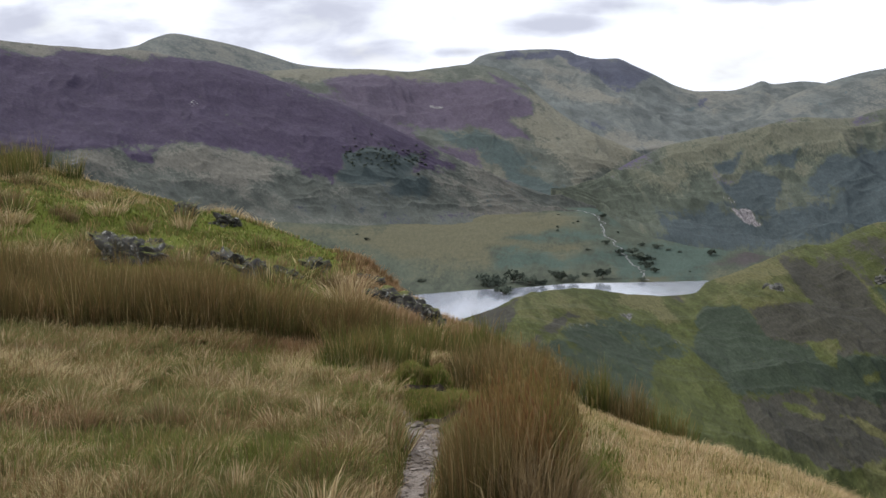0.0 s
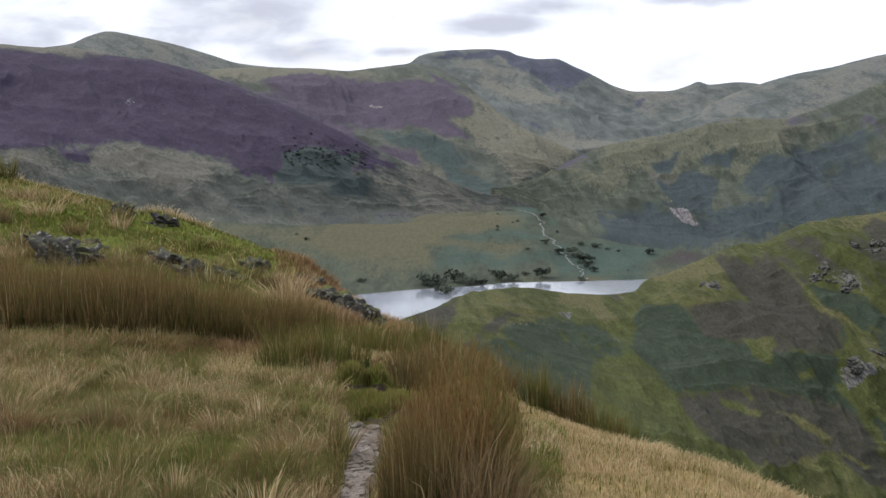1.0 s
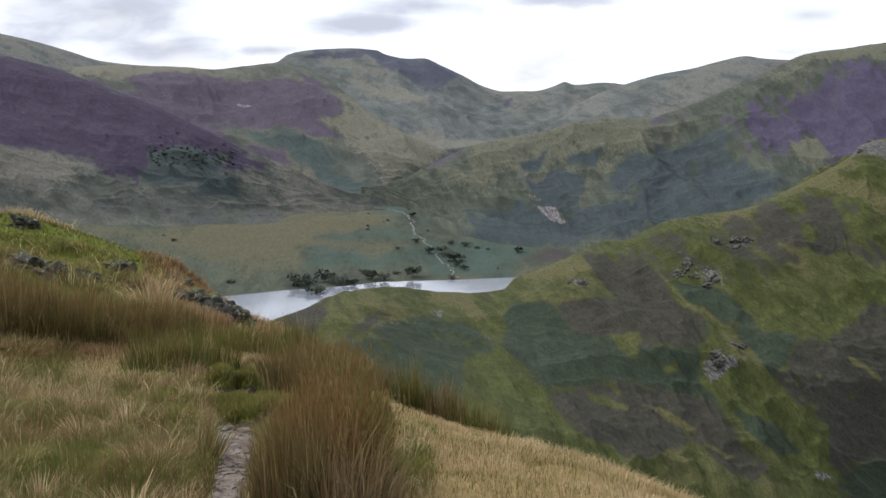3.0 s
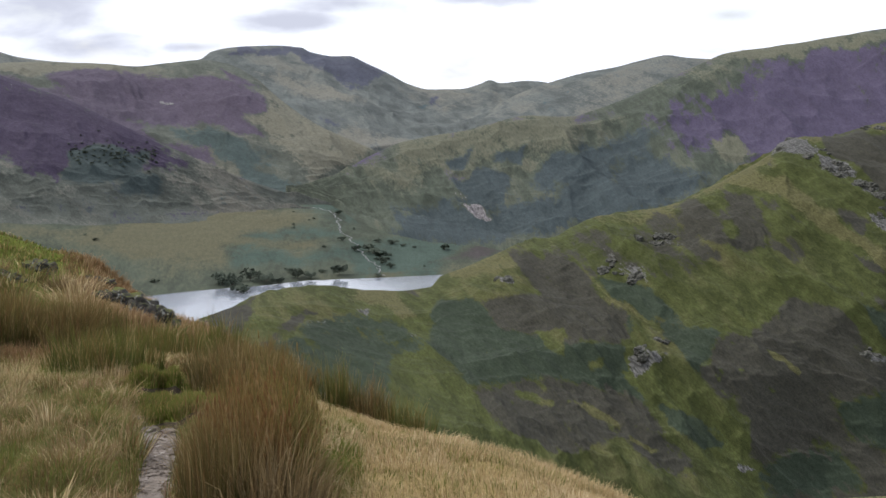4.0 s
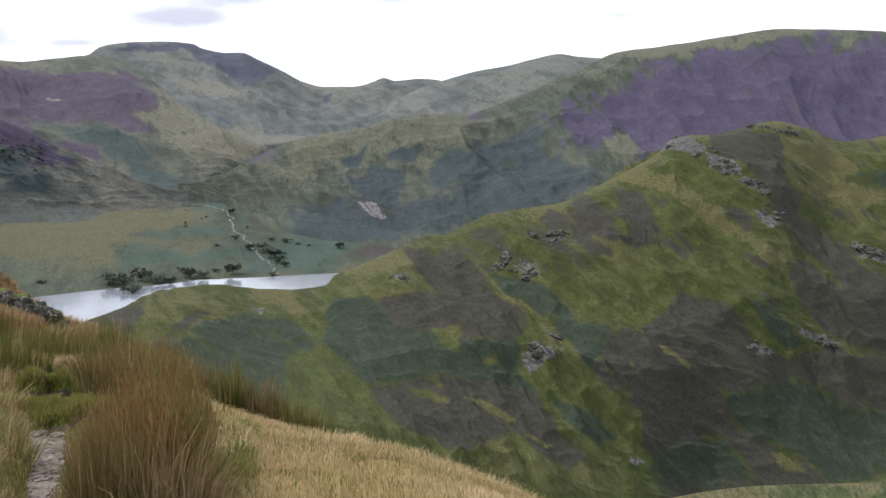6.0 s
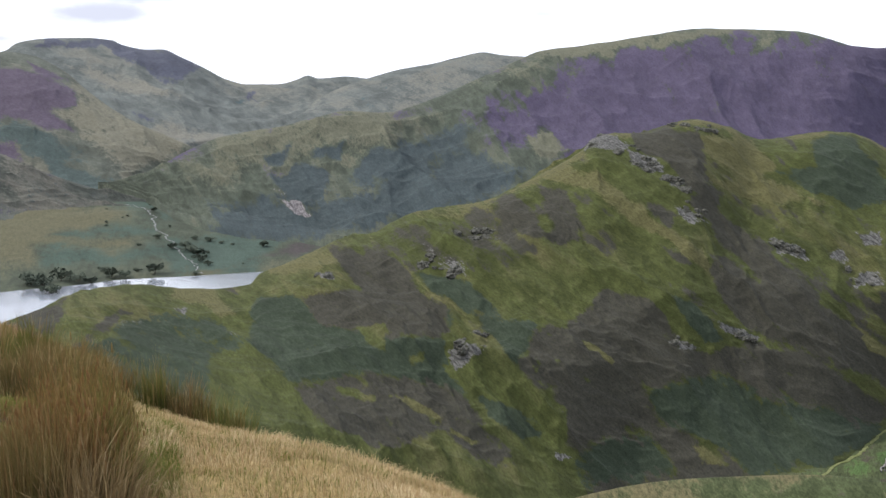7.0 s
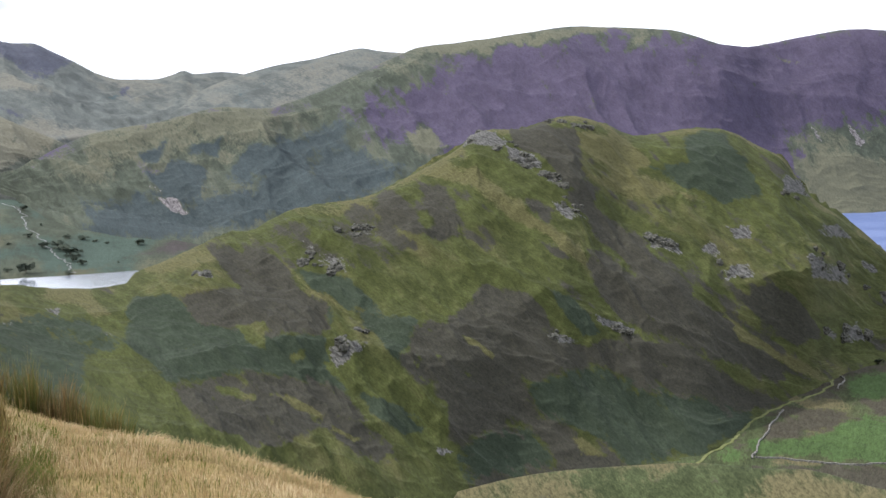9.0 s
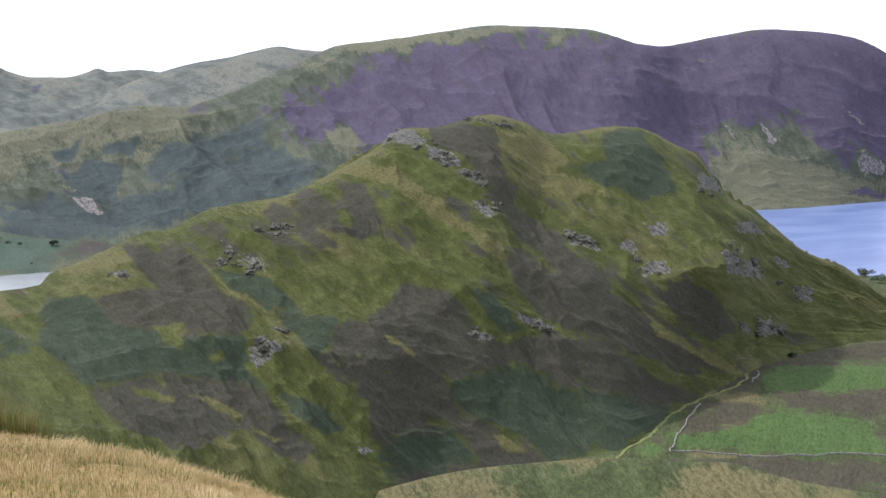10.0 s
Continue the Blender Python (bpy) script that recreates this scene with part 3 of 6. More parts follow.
EDGE = [(-21.33, 25.0, 0.50), (-19.54, 24.0, 0.26), (-18.16, 23.0, 0.15), (-16.07, 22.0, -0.15), (-13.66, 21.0, -0.30), (-11.44, 20.0, -0.45), (-9.44, 19.0, -0.55), (-7.41, 18.0, -0.66), (-5.61, 17.5, -0.81), (-3.80, 17.0, -0.92), (-2.51, 16.5, -1.16), (-1.34, 16.0, -1.35), (-0.43, 16.0, -1.60), (1.16, 15.0, -1.49), (3.00, 13.0, -1.34), (4.59, 11.5, -1.25), (6.44, 10.5, -1.21), (8.28, 9.5, -1.07), (9.72, 9.0, -1.03), (11.81, 8.5, -0.95), (13.35, 8.1, -0.90), (13.41, 8.0, -0.89), (16.65, 7.5, -0.88), (17.11, 7.4, -0.86), (21.81, 6.5, -0.74), (27.75, 5.0, -0.38)]
SWARD = [(-21.81, 10.5, -0.27), (-16.40, 10.5, -0.43), (-11.43, 10.5, -0.57), (-7.05, 10.5, -0.65), (-3.63, 10.5, -0.69), (-0.72, 10.2, -0.78), (1.66, 9.0, -0.67), (3.78, 7.5, -0.47), (6.44, 7.0, -0.45), (9.60, 7.0, -0.52), (12.08, 6.0, -0.37), (13.49, 6.5, -0.47), (19.35, 5.5, -0.39), (21.81, 5.0, -0.32), (27.76, 4.0, -0.06)]
HUMMOCK_CREST = [(26.11, 700, -247.3), (29.88, 720, -240.8), (31.77, 725, -237.8), (34.72, 730, -234.6), (38.44, 735, -230.9), (40.54, 730, -229.6), (43.64, 720, -225.0), (46.19, 700, -224.5), (50.32, 680, -221.5)]
DALE_WALLS = [[(44.21, 1095), (44.44, 1140), (44.05, 1181), (45.14, 1237), (47.07, 1342), (48.03, 1363), (50.61, 1426)], [(40.78, 853), (43.61, 858), (46.13, 867), (49.06, 889), (50.96, 897)], [(40.65, 848), (40.77, 871), (41.37, 946), (41.98, 1007)]]
DALE_TRACKS = [[(38.17, 826), (39.71, 896), (40.46, 955), (41.72, 1011), (43.22, 1066), (43.95, 1112), (43.88, 1166)], [(43.42, 1168), (44.53, 1212), (45.12, 1291)], [(30.44, 717), (31.51, 741), (33.94, 761), (35.8, 782)]]
BECK = [(6.27, 2330), (6.91, 2270), (7.42, 2210), (7.49, 2140), (8.06, 2080), (8.44, 1990), (8.96, 1920), (9.21, 1870), (9.26, 1830)]
LAKE = -294.0
# stands of plants and stone on the fells
RIDGE_COVER = []
cover(RIDGE_COVER, "turf", 0.5, 1, [(0.66, -10.79), (3.49, -9.62), (6.59, -9.57), (9.73, -9.75), (11.30, -10.54), (12.88, -14.68), (15.56, -17.73), (19.34, -19.66), (0.64, -19.28)])
cover(RIDGE_COVER, "heather", 0.3, 0.9, [(0.53, -11.09), (3.36, -10.00), (3.34, -10.64), (2.15, -11.87)])
cover(RIDGE_COVER, "turf", 0.3, 1, [(2.28, -11.87), (3.98, -10.53), (6.07, -9.74), (6.71, -10.09), (4.48, -11.19), (3.17, -12.04)])
cover(RIDGE_COVER, "heather", 0.25, 0.8, [(3.43, -12.05), (4.48, -11.44), (5.93, -10.33), (6.37, -10.60), (4.99, -11.97), (3.94, -12.40)])
cover(RIDGE_COVER, "rock", 0.2, 0.8, [(5.92, -10.97), (7.09, -11.00), (7.21, -11.39), (6.04, -11.36)])
cover(RIDGE_COVER, "rock", 0.2, 0.8, [(8.01, -10.63), (8.67, -10.64), (8.79, -11.03), (8.14, -11.02)])
cover(RIDGE_COVER, "rock", 0.2, 0.8, [(9.97, -11.69), (10.77, -11.57), (11.03, -11.97), (10.23, -12.01)])
cover(RIDGE_COVER, "rock", 0.2, 0.8, [(5.49, -12.63), (6.02, -12.57), (6.40, -13.04), (5.74, -13.07)])
cover(RIDGE_COVER, "dry", 0.3, 0.9, [(7.63, -9.72), (9.73, -9.88), (11.04, -10.93), (10.24, -11.05), (9.19, -10.52), (7.89, -10.24)])
cover(RIDGE_COVER, "bracken", 0.5, 1, [(12.35, -10.09), (11.37, -10.54), (11.67, -12.53), (13.43, -14.61), (14.63, -16.16), (17.15, -17.05), (21.84, -17.60), (24.23, -17.53), (22.91, -15.73), (21.60, -14.69), (20.56, -13.65), (20.84, -12.12), (21.62, -11.36), (20.60, -10.32), (18.07, -8.23), (15.58, -8.19), (13.57, -9.89)])
cover(RIDGE_COVER, "heather", 0.5, 1, [(13.56, -10.14), (15.57, -8.31), (18.07, -8.23), (20.85, -10.84), (20.84, -12.12), (18.26, -12.31), (14.76, -11.43)])
cover(RIDGE_COVER, "heather", 0.5, 0.85, [(13.44, -14.36), (16.71, -13.77), (20.55, -14.41), (23.96, -16.51), (23.96, -17.78), (21.84, -17.73), (17.15, -17.05), (14.64, -15.92)])
cover(RIDGE_COVER, "dry", 0.25, 0.9, [(18.09, -14.76), (18.99, -14.87), (20.80, -15.81), (20.54, -16.03), (18.99, -15.22)])
cover(RIDGE_COVER, "turf", 0.25, 1, [(15.68, -14.36), (17.45, -14.89), (17.19, -15.15), (15.93, -14.82)])
cover(RIDGE_COVER, "turf", 0.3, 1, [(16.75, -11.88), (17.89, -11.67), (17.87, -13.01), (16.98, -12.57)])
cover(RIDGE_COVER, "turf", 0.25, 1, [(19.02, -13.10), (19.84, -13.02), (19.84, -13.40), (19.14, -13.46)])
cover(RIDGE_COVER, "turf", 0.35, 1, [(19.49, -16.65), (20.79, -16.44), (21.84, -17.48), (20.78, -17.90), (19.22, -17.19)])
cover(RIDGE_COVER, "dry", 0.15, 0.9, [(21.06, -16.27), (22.37, -16.94), (22.24, -17.14), (21.06, -16.50)])
cover(RIDGE_COVER, "turf", 0.4, 1, [(11.40, -9.80), (12.63, -8.73), (14.83, -8.29), (15.81, -8.95), (16.78, -10.04), (14.79, -10.23), (12.58, -10.27), (11.37, -10.54)])
cover(RIDGE_COVER, "dry", 0.3, 0.9, [(12.51, -8.85), (14.83, -8.37), (15.69, -8.82), (14.08, -9.03), (12.85, -9.36)])
cover(RIDGE_COVER, "rock", 0.2, 0.8, [(14.69, -9.17), (15.36, -9.14), (15.35, -9.44), (14.80, -9.48)])
cover(RIDGE_COVER, "turf", 0.5, 1, [(15.82, -8.19), (18.60, -6.71), (22.43, -5.83), (23.98, -7.25), (22.93, -9.32), (19.84, -9.03), (18.07, -8.23)])
cover(RIDGE_COVER, "dry", 0.3, 0.95, [(17.08, -7.45), (18.08, -7.72), (18.95, -8.76), (20.47, -10.32), (19.83, -10.00), (18.57, -8.70), (17.20, -8.12)])
cover(RIDGE_COVER, "dry", 0.3, 0.95, [(19.36, -6.59), (20.38, -6.36), (22.95, -6.01), (23.59, -6.73), (22.43, -6.53), (20.63, -6.85)])
cover(RIDGE_COVER, "rock", 0.3, 0.85, [(18.33, -7.73), (19.85, -7.87), (21.64, -8.53), (21.95, -9.31), (20.87, -9.09), (19.34, -8.56)])
cover(RIDGE_COVER, "rock", 0.3, 0.85, [(21.14, -7.45), (23.20, -7.20), (23.25, -7.66), (21.90, -8.07)])
cover(RIDGE_COVER, "bracken", 0.4, 1, [(19.45, -9.23), (21.12, -9.51), (23.19, -10.30), (23.19, -11.00), (21.88, -10.90), (20.34, -10.11)])
cover(RIDGE_COVER, "dry", 0.2, 1, [(19.32, -9.86), (20.85, -10.27), (22.01, -11.42), (20.85, -10.63)])
cover(RIDGE_COVER, "heather", 0.3, 1, [(23.46, -6.99), (23.98, -7.90), (26.07, -8.49), (25.86, -8.75), (24.50, -8.39), (23.20, -7.30)])
cover(RIDGE_COVER, "heather", 0.35, 1, [(22.82, -5.78), (23.72, -5.78), (25.07, -7.30), (23.98, -7.09)])
cover(RIDGE_COVER, "heather", 0.35, 1, [(24.96, -5.38), (26.06, -5.64), (27.21, -7.11), (26.32, -7.45), (25.02, -6.26)])
cover(RIDGE_COVER, "heather", 0.4, 0.6, [(25.67, -7.45), (28.16, -7.44), (29.34, -8.05), (27.64, -8.12)])
cover(RIDGE_COVER, "turf", 0.5, 1.1, [(21.90, -9.31), (23.98, -8.03), (27.63, -7.75), (30.28, -9.29), (31.89, -10.82), (33.78, -12.33), (32.19, -12.37), (30.84, -11.36), (30.30, -10.33), (28.97, -9.82), (27.65, -9.96), (26.87, -11.39), (25.02, -11.52), (23.19, -11.25), (22.41, -10.34)])
RIDGE_FLANK = []
# partial cover that darkens the whole left face of the ridge
cover(RIDGE_FLANK, "bracken", 0.6, 0.68, [(3.42, -12.43), (6.57, -10.86), (9.72, -10.92), (11.29, -12.10), (12.88, -14.68), (15.56, -17.73), (19.34, -19.66), (0.64, -19.28)])
# half-strength heather that paints the shaded tone below the crest
cover(RIDGE_FLANK, "heather", 0.6, 0.5, [(15.82, -8.19), (18.60, -6.91), (22.43, -6.09), (25.53, -4.79), (27.62, -5.42), (26.06, -7.76), (22.93, -9.32), (19.84, -9.03)])
cover(RIDGE_FLANK, "heather", 0.5, 1.1, [(22.40, -11.37), (25.02, -11.65), (26.87, -11.52), (28.18, -9.96), (30.03, -10.20), (31.11, -11.74), (32.99, -12.66), (34.82, -11.78), (38.26, -12.68), (40.92, -14.58), (38.16, -17.26), (35.25, -17.90), (32.59, -19.00), (27.73, -19.32), (26.64, -17.55), (26.50, -15.77), (25.56, -14.49), (23.70, -13.45), (22.66, -12.41)])
cover(RIDGE_FLANK, "bracken", 0.6, 1, [(22.14, -10.99), (25.02, -11.65), (23.97, -13.45), (22.66, -12.41)])
cover(RIDGE_FLANK, "bracken", 0.8, 1, [(29.83, -14.47), (33.00, -13.38), (37.01, -14.53), (40.95, -15.08), (38.16, -17.26), (35.25, -17.78), (33.07, -16.46), (30.91, -15.74)])
cover(RIDGE_FLANK, "bracken", 0.8, 1, [(27.71, -16.79), (30.39, -16.26), (31.76, -18.01), (27.72, -18.82), (26.64, -17.55)])
cover(RIDGE_FLANK, "turf", 0.4, 1.1, [(21.23, -11.23), (22.92, -12.41), (23.97, -13.71), (25.56, -14.75), (26.42, -15.77), (26.42, -16.66), (25.56, -16.58), (23.97, -15.55), (22.39, -14.45), (20.82, -13.78)])
cover(RIDGE_FLANK, "turf", 0.4, 1.1, [(22.25, -15.42), (23.96, -16.01), (26.10, -16.99), (26.77, -17.55), (25.03, -17.84), (23.43, -16.81)])
cover(RIDGE_FLANK, "bracken", 0.3, 0.9, [(22.38, -14.91), (24.23, -15.45), (25.62, -16.48), (24.50, -16.83), (22.91, -15.78)])
cover(RIDGE_FLANK, "rock", 0.3, 0.9, [(20.83, -12.89), (21.61, -12.34), (22.19, -12.35), (22.45, -12.92), (21.61, -13.47), (20.82, -13.70)])
cover(RIDGE_FLANK, "rock", 0.15, 0.9, [(25.83, -17.14), (26.83, -17.55), (26.10, -17.68)])
cover(RIDGE_FLANK, "dry", 0.12, 1, [(27.14, -12.25), (28.66, -13.12), (28.42, -13.28), (27.35, -12.58)])
cover(RIDGE_FLANK, "dry", 0.3, 0.7, [(32.22, -16.61), (33.13, -16.58), (34.04, -17.49), (32.77, -17.53)])
cover(RIDGE_FLANK, "rock", 0.12, 1, [(31.33, -11.81), (32.50, -12.23), (31.66, -12.35)])
cover(RIDGE_FLANK, "rock", 0.12, 1, [(33.27, -11.00), (35.40, -11.74), (34.82, -11.91), (33.44, -11.33)])
cover(RIDGE_FLANK, "turf", 0.5, 1, [(9.86, -13.03), (11.55, -12.57), (13.44, -14.49), (14.63, -16.21), (17.15, -17.34), (21.83, -17.98), (25.03, -18.80), (27.46, -20.07), (9.62, -19.15)])
RIDGE_HEAD = []
cover(RIDGE_HEAD, "heather", 0.4, 1, [(29.15, -2.81), (32.26, -2.64), (32.53, -3.28), (32.30, -4.58), (33.15, -5.34), (32.85, -6.17), (31.53, -5.16), (30.73, -4.13), (29.42, -3.38)])
cover(RIDGE_HEAD, "heather", 0.35, 0.9, [(29.92, -5.86), (31.29, -6.36), (31.62, -7.24), (30.25, -7.26)])
cover(RIDGE_HEAD, "heather", 0.35, 1, [(30.26, -7.72), (31.57, -7.70), (32.48, -8.68), (31.06, -8.55)])
cover(RIDGE_HEAD, "dry", 0.3, 1, [(32.26, -2.77), (34.33, -2.99), (35.71, -4.25), (34.37, -4.59), (32.80, -3.84), (32.40, -3.28)])
cover(RIDGE_HEAD, "dry", 0.4, 0.8, [(32.82, -4.83), (35.41, -4.59), (36.72, -5.21), (38.27, -5.66), (34.40, -5.78)])
cover(RIDGE_HEAD, "dry", 0.3, 0.8, [(25.01, -4.35), (27.61, -4.59), (30.24, -6.63), (32.10, -7.64), (34.50, -9.67), (35.63, -10.77), (33.98, -9.84), (31.58, -8.07), (29.20, -6.80), (27.36, -5.26), (25.53, -4.86)])
cover(RIDGE_HEAD, "bracken", 0.35, 1.1, [(36.90, -2.94), (38.67, -2.60), (39.73, -3.90), (40.35, -5.47), (38.78, -5.77), (37.49, -5.29), (35.40, -4.31), (36.68, -4.16)])
cover(RIDGE_HEAD, "turf", 0.2, 1, [(36.39, -2.95), (36.77, -2.82), (37.25, -4.12), (36.42, -4.03)])
cover(RIDGE_HEAD, "heather", 0.4, 0.9, [(32.06, -5.88), (32.84, -5.86), (35.50, -7.88), (37.63, -9.62), (39.78, -11.84), (39.02, -12.19), (35.54, -9.22), (33.67, -7.72)])
cover(RIDGE_HEAD, "heather", 0.5, 1, [(32.89, -8.20), (34.49, -9.20), (38.18, -10.37), (43.41, -13.16), (41.90, -13.51), (38.26, -12.73), (34.54, -11.32), (33.73, -10.31), (32.92, -9.29)])
cover(RIDGE_HEAD, "bracken", 0.3, 1, [(31.30, -10.00), (32.41, -10.50), (33.55, -11.82), (32.71, -12.02), (31.63, -11.01)])
cover(RIDGE_HEAD, "heather", 0.4, 0.9, [(40.20, -9.47), (42.25, -9.88), (43.45, -11.39), (42.60, -12.05), (40.78, -11.08)])
cover(RIDGE_HEAD, "heather", 0.3, 1, [(45.08, -11.49), (46.05, -11.15), (47.18, -11.64), (45.84, -11.84)])
cover(RIDGE_HEAD, "turf", 0.4, 1, [(43.01, -9.90), (45.76, -10.24), (49.84, -10.94), (47.29, -11.58), (45.33, -11.52), (43.56, -10.88)])
cover(RIDGE_HEAD, "dry", 0.2, 1, [(39.23, -11.00), (40.81, -11.97), (43.40, -12.98), (43.72, -13.31), (42.14, -13.06), (40.05, -12.16)])
RIDGE_STONE = []
cover(RIDGE_STONE, "rock", 0.25, 1.1, [(26.77, -3.54), (27.34, -2.91), (28.37, -2.72), (28.95, -3.07), (28.64, -3.51), (27.60, -3.40)])
cover(RIDGE_STONE, "rock", 0.25, 1, [(28.90, -3.33), (29.94, -3.70), (30.60, -4.21), (29.95, -4.40), (28.91, -4.03)])
cover(RIDGE_STONE, "rock", 0.2, 0.9, [(30.47, -4.34), (31.58, -4.98), (31.14, -5.16)])
cover(RIDGE_STONE, "rock", 0.25, 0.9, [(31.01, -5.71), (32.33, -6.34), (32.65, -6.70), (31.81, -6.61)])
cover(RIDGE_STONE, "rock", 0.25, 0.8, [(35.48, -7.36), (36.78, -7.43), (37.12, -8.14), (35.76, -8.05)])
cover(RIDGE_STONE, "rock", 0.25, 0.8, [(39.03, -6.82), (40.15, -6.81), (40.17, -7.39), (39.36, -7.42)])
cover(RIDGE_STONE, "rock", 0.25, 0.9, [(41.52, -4.57), (42.27, -4.54), (42.48, -5.40), (41.55, -5.43)])
cover(RIDGE_STONE, "rock", 0.25, 0.8, [(42.86, -6.81), (43.85, -6.66), (44.42, -7.22), (43.39, -7.39)])
cover(RIDGE_STONE, "rock", 0.25, 0.8, [(42.68, -8.13), (44.19, -8.52), (44.51, -9.11), (42.96, -8.93)])
cover(RIDGE_STONE, "rock", 0.2, 0.8, [(44.90, -7.98), (45.65, -8.21), (45.72, -8.66), (44.93, -8.45)])
cover(RIDGE_STONE, "rock", 0.3, 0.9, [(38.89, -8.80), (39.90, -8.35), (40.24, -9.06), (39.17, -9.36)])
cover(RIDGE_STONE, "rock", 0.2, 0.9, [(43.26, -11.10), (44.08, -11.43), (43.90, -11.72), (43.28, -11.50)])
cover(RIDGE_STONE, "rock", 0.25, 0.9, [(44.19, -11.17), (45.05, -10.86), (45.26, -11.58), (44.47, -11.68)])
cover(RIDGE_STONE, "rock", 0.2, 0.8, [(45.71, -9.32), (46.73, -9.38), (46.77, -9.97), (45.98, -9.78)])
cover(RIDGE_STONE, "rock", 0.2, 0.8, [(37.83, -7.81), (38.60, -7.78), (38.87, -8.19), (38.00, -8.22)])
HEATHER_FELL_COVER = []
cover(HEATHER_FELL_COVER, "heather", 0.7, 1.2, [(-20.61, 1.53), (-15.74, 1.55), (-13.59, 1.41), (-9.66, 1.04), (-7.67, 0.26), (-5.66, -0.64), (-3.62, -1.28), (-1.58, -2.35), (0.47, -4.03), (-2.13, -3.99), (-4.99, -4.32), (-7.29, -3.68), (-8.80, -3.21), (-12.28, -2.36), (-15.95, -2.52), (-20.93, -3.70)])
cover(HEATHER_FELL_COVER, "dry", 0.6, 0.45, [(-18.75, -1.82), (-17.06, -0.88), (-13.92, -0.65), (-11.49, -1.24), (-14.70, -1.60), (-17.10, -1.79)])
cover(HEATHER_FELL_COVER, "dry", 0.5, 0.45, [(-16.30, 0.04), (-14.58, 0.92), (-13.59, 1.28), (-12.50, 1.12), (-14.62, 0.01)])
cover(HEATHER_FELL_COVER, "dry", 0.3, 0.8, [(-20.57, 2.15), (-13.81, 1.70), (-11.26, 1.26), (-13.59, 1.26), (-20.60, 1.72)])
cover(HEATHER_FELL_COVER, "rock", 0.2, 0.4, [(-7.68, 0.00), (-6.62, -0.32), (-6.64, -0.75), (-7.44, -0.61)])
cover(HEATHER_FELL_COVER, "rock", 0.2, 0.4, [(-12.02, -0.81), (-10.92, -0.70), (-10.94, -1.18)])
cover(HEATHER_FELL_COVER, "rock", 0.2, 0.4, [(-9.48, 0.28), (-8.89, -0.03), (-9.08, -0.45)])
cover(HEATHER_FELL_COVER, "bracken", 0.35, 1.1, [(-4.75, -3.12), (-3.14, -2.76), (-0.95, -3.44), (-1.56, -4.05), (-3.18, -4.59), (-4.79, -4.41)])
cover(HEATHER_FELL_COVER, "dry", 0.6, 0.7, [(-17.16, -2.80), (-14.77, -3.12), (-11.56, -2.96), (-8.80, -3.08), (-6.65, -3.90), (-9.86, -4.38), (-13.58, -3.76), (-16.50, -3.92)])
cover(HEATHER_FELL_COVER, "rock", 0.4, 0.5, [(-18.10, -2.70), (-16.46, -3.12), (-15.29, -3.66), (-16.73, -3.61)])
cover(HEATHER_FELL_COVER, "heather", 0.35, 0.8, [(-14.15, -2.84), (-12.68, -2.93), (-12.95, -3.53), (-14.18, -3.49)])
cover(HEATHER_FELL_COVER, "bracken", 0.3, 0.9, [(-2.13, -4.20), (-0.71, -4.48), (-0.72, -5.26), (-2.15, -5.08)])
PURPLE_FELL_COVER = []
cover(PURPLE_FELL_COVER, "dry", 0.6, 0.7, [(3.88, 0.04), (5.67, -1.27), (9.24, -3.14), (6.18, -4.66), (4.12, -2.58), (3.09, -1.80), (3.87, -1.24)])
cover(PURPLE_FELL_COVER, "heather", 0.5, 1.1, [(-5.63, 0.48), (-0.50, 0.05), (2.59, -0.20), (4.13, -1.04), (3.87, -1.50), (2.83, -1.69), (4.01, -2.58), (1.80, -2.04), (-0.54, -2.16), (-3.62, -1.18)])
cover(PURPLE_FELL_COVER, "heather", 0.2, 0.9, [(2.13, 0.37), (4.13, -0.35), (4.00, -0.53), (2.59, 0.00)])
cover(PURPLE_FELL_COVER, "bracken", 0.5, 0.8, [(-0.02, -2.22), (2.05, -2.20), (3.08, -3.03), (4.63, -3.83), (3.07, -4.07), (1.01, -3.06)])
cover(PURPLE_FELL_COVER, "bracken", 0.35, 1, [(2.81, -4.01), (5.66, -5.07), (7.26, -5.75), (5.66, -5.59), (3.07, -4.90)])
cover(PURPLE_FELL_COVER, "dry", 0.3, 0.9, [(1.51, -4.52), (3.06, -5.05), (5.92, -5.95), (3.06, -5.42)])
cover(PURPLE_FELL_COVER, "heather", 0.3, 0.6, [(-0.03, -2.94), (1.52, -3.07), (1.78, -3.66), (0.22, -3.51)])
cover(PURPLE_FELL_COVER, "rock", 0.15, 0.7, [(-0.47, -1.03), (-0.00, -1.03), (0.12, -1.24), (-0.39, -1.26)])
cover(PURPLE_FELL_COVER, "dry", 0.3, 0.8, [(-7.91, 0.67), (-5.62, 0.79), (-2.04, 0.63), (-3.33, 0.30), (-5.64, 0.13), (-7.16, 0.25)])
FLAT_TOP_COVER = []
cover(FLAT_TOP_COVER, "heather", 0.4, 1.1, [(5.67, 1.23), (7.19, 0.92), (8.46, 0.90), (9.59, 0.15), (8.46, -0.49), (6.94, 0.19), (5.92, 0.59)])
cover(FLAT_TOP_COVER, "heather", 0.25, 0.9, [(1.83, 1.09), (5.67, 1.38), (5.98, 1.02), (3.11, 0.91)])
cover(FLAT_TOP_COVER, "bracken", 0.3, 0.9, [(10.36, -1.37), (12.10, -1.19), (11.86, -1.64)])
cover(FLAT_TOP_COVER, "heather", 0.25, 0.7, [(6.56, -1.92), (7.84, -2.01), (7.71, -2.36), (6.69, -2.25)])
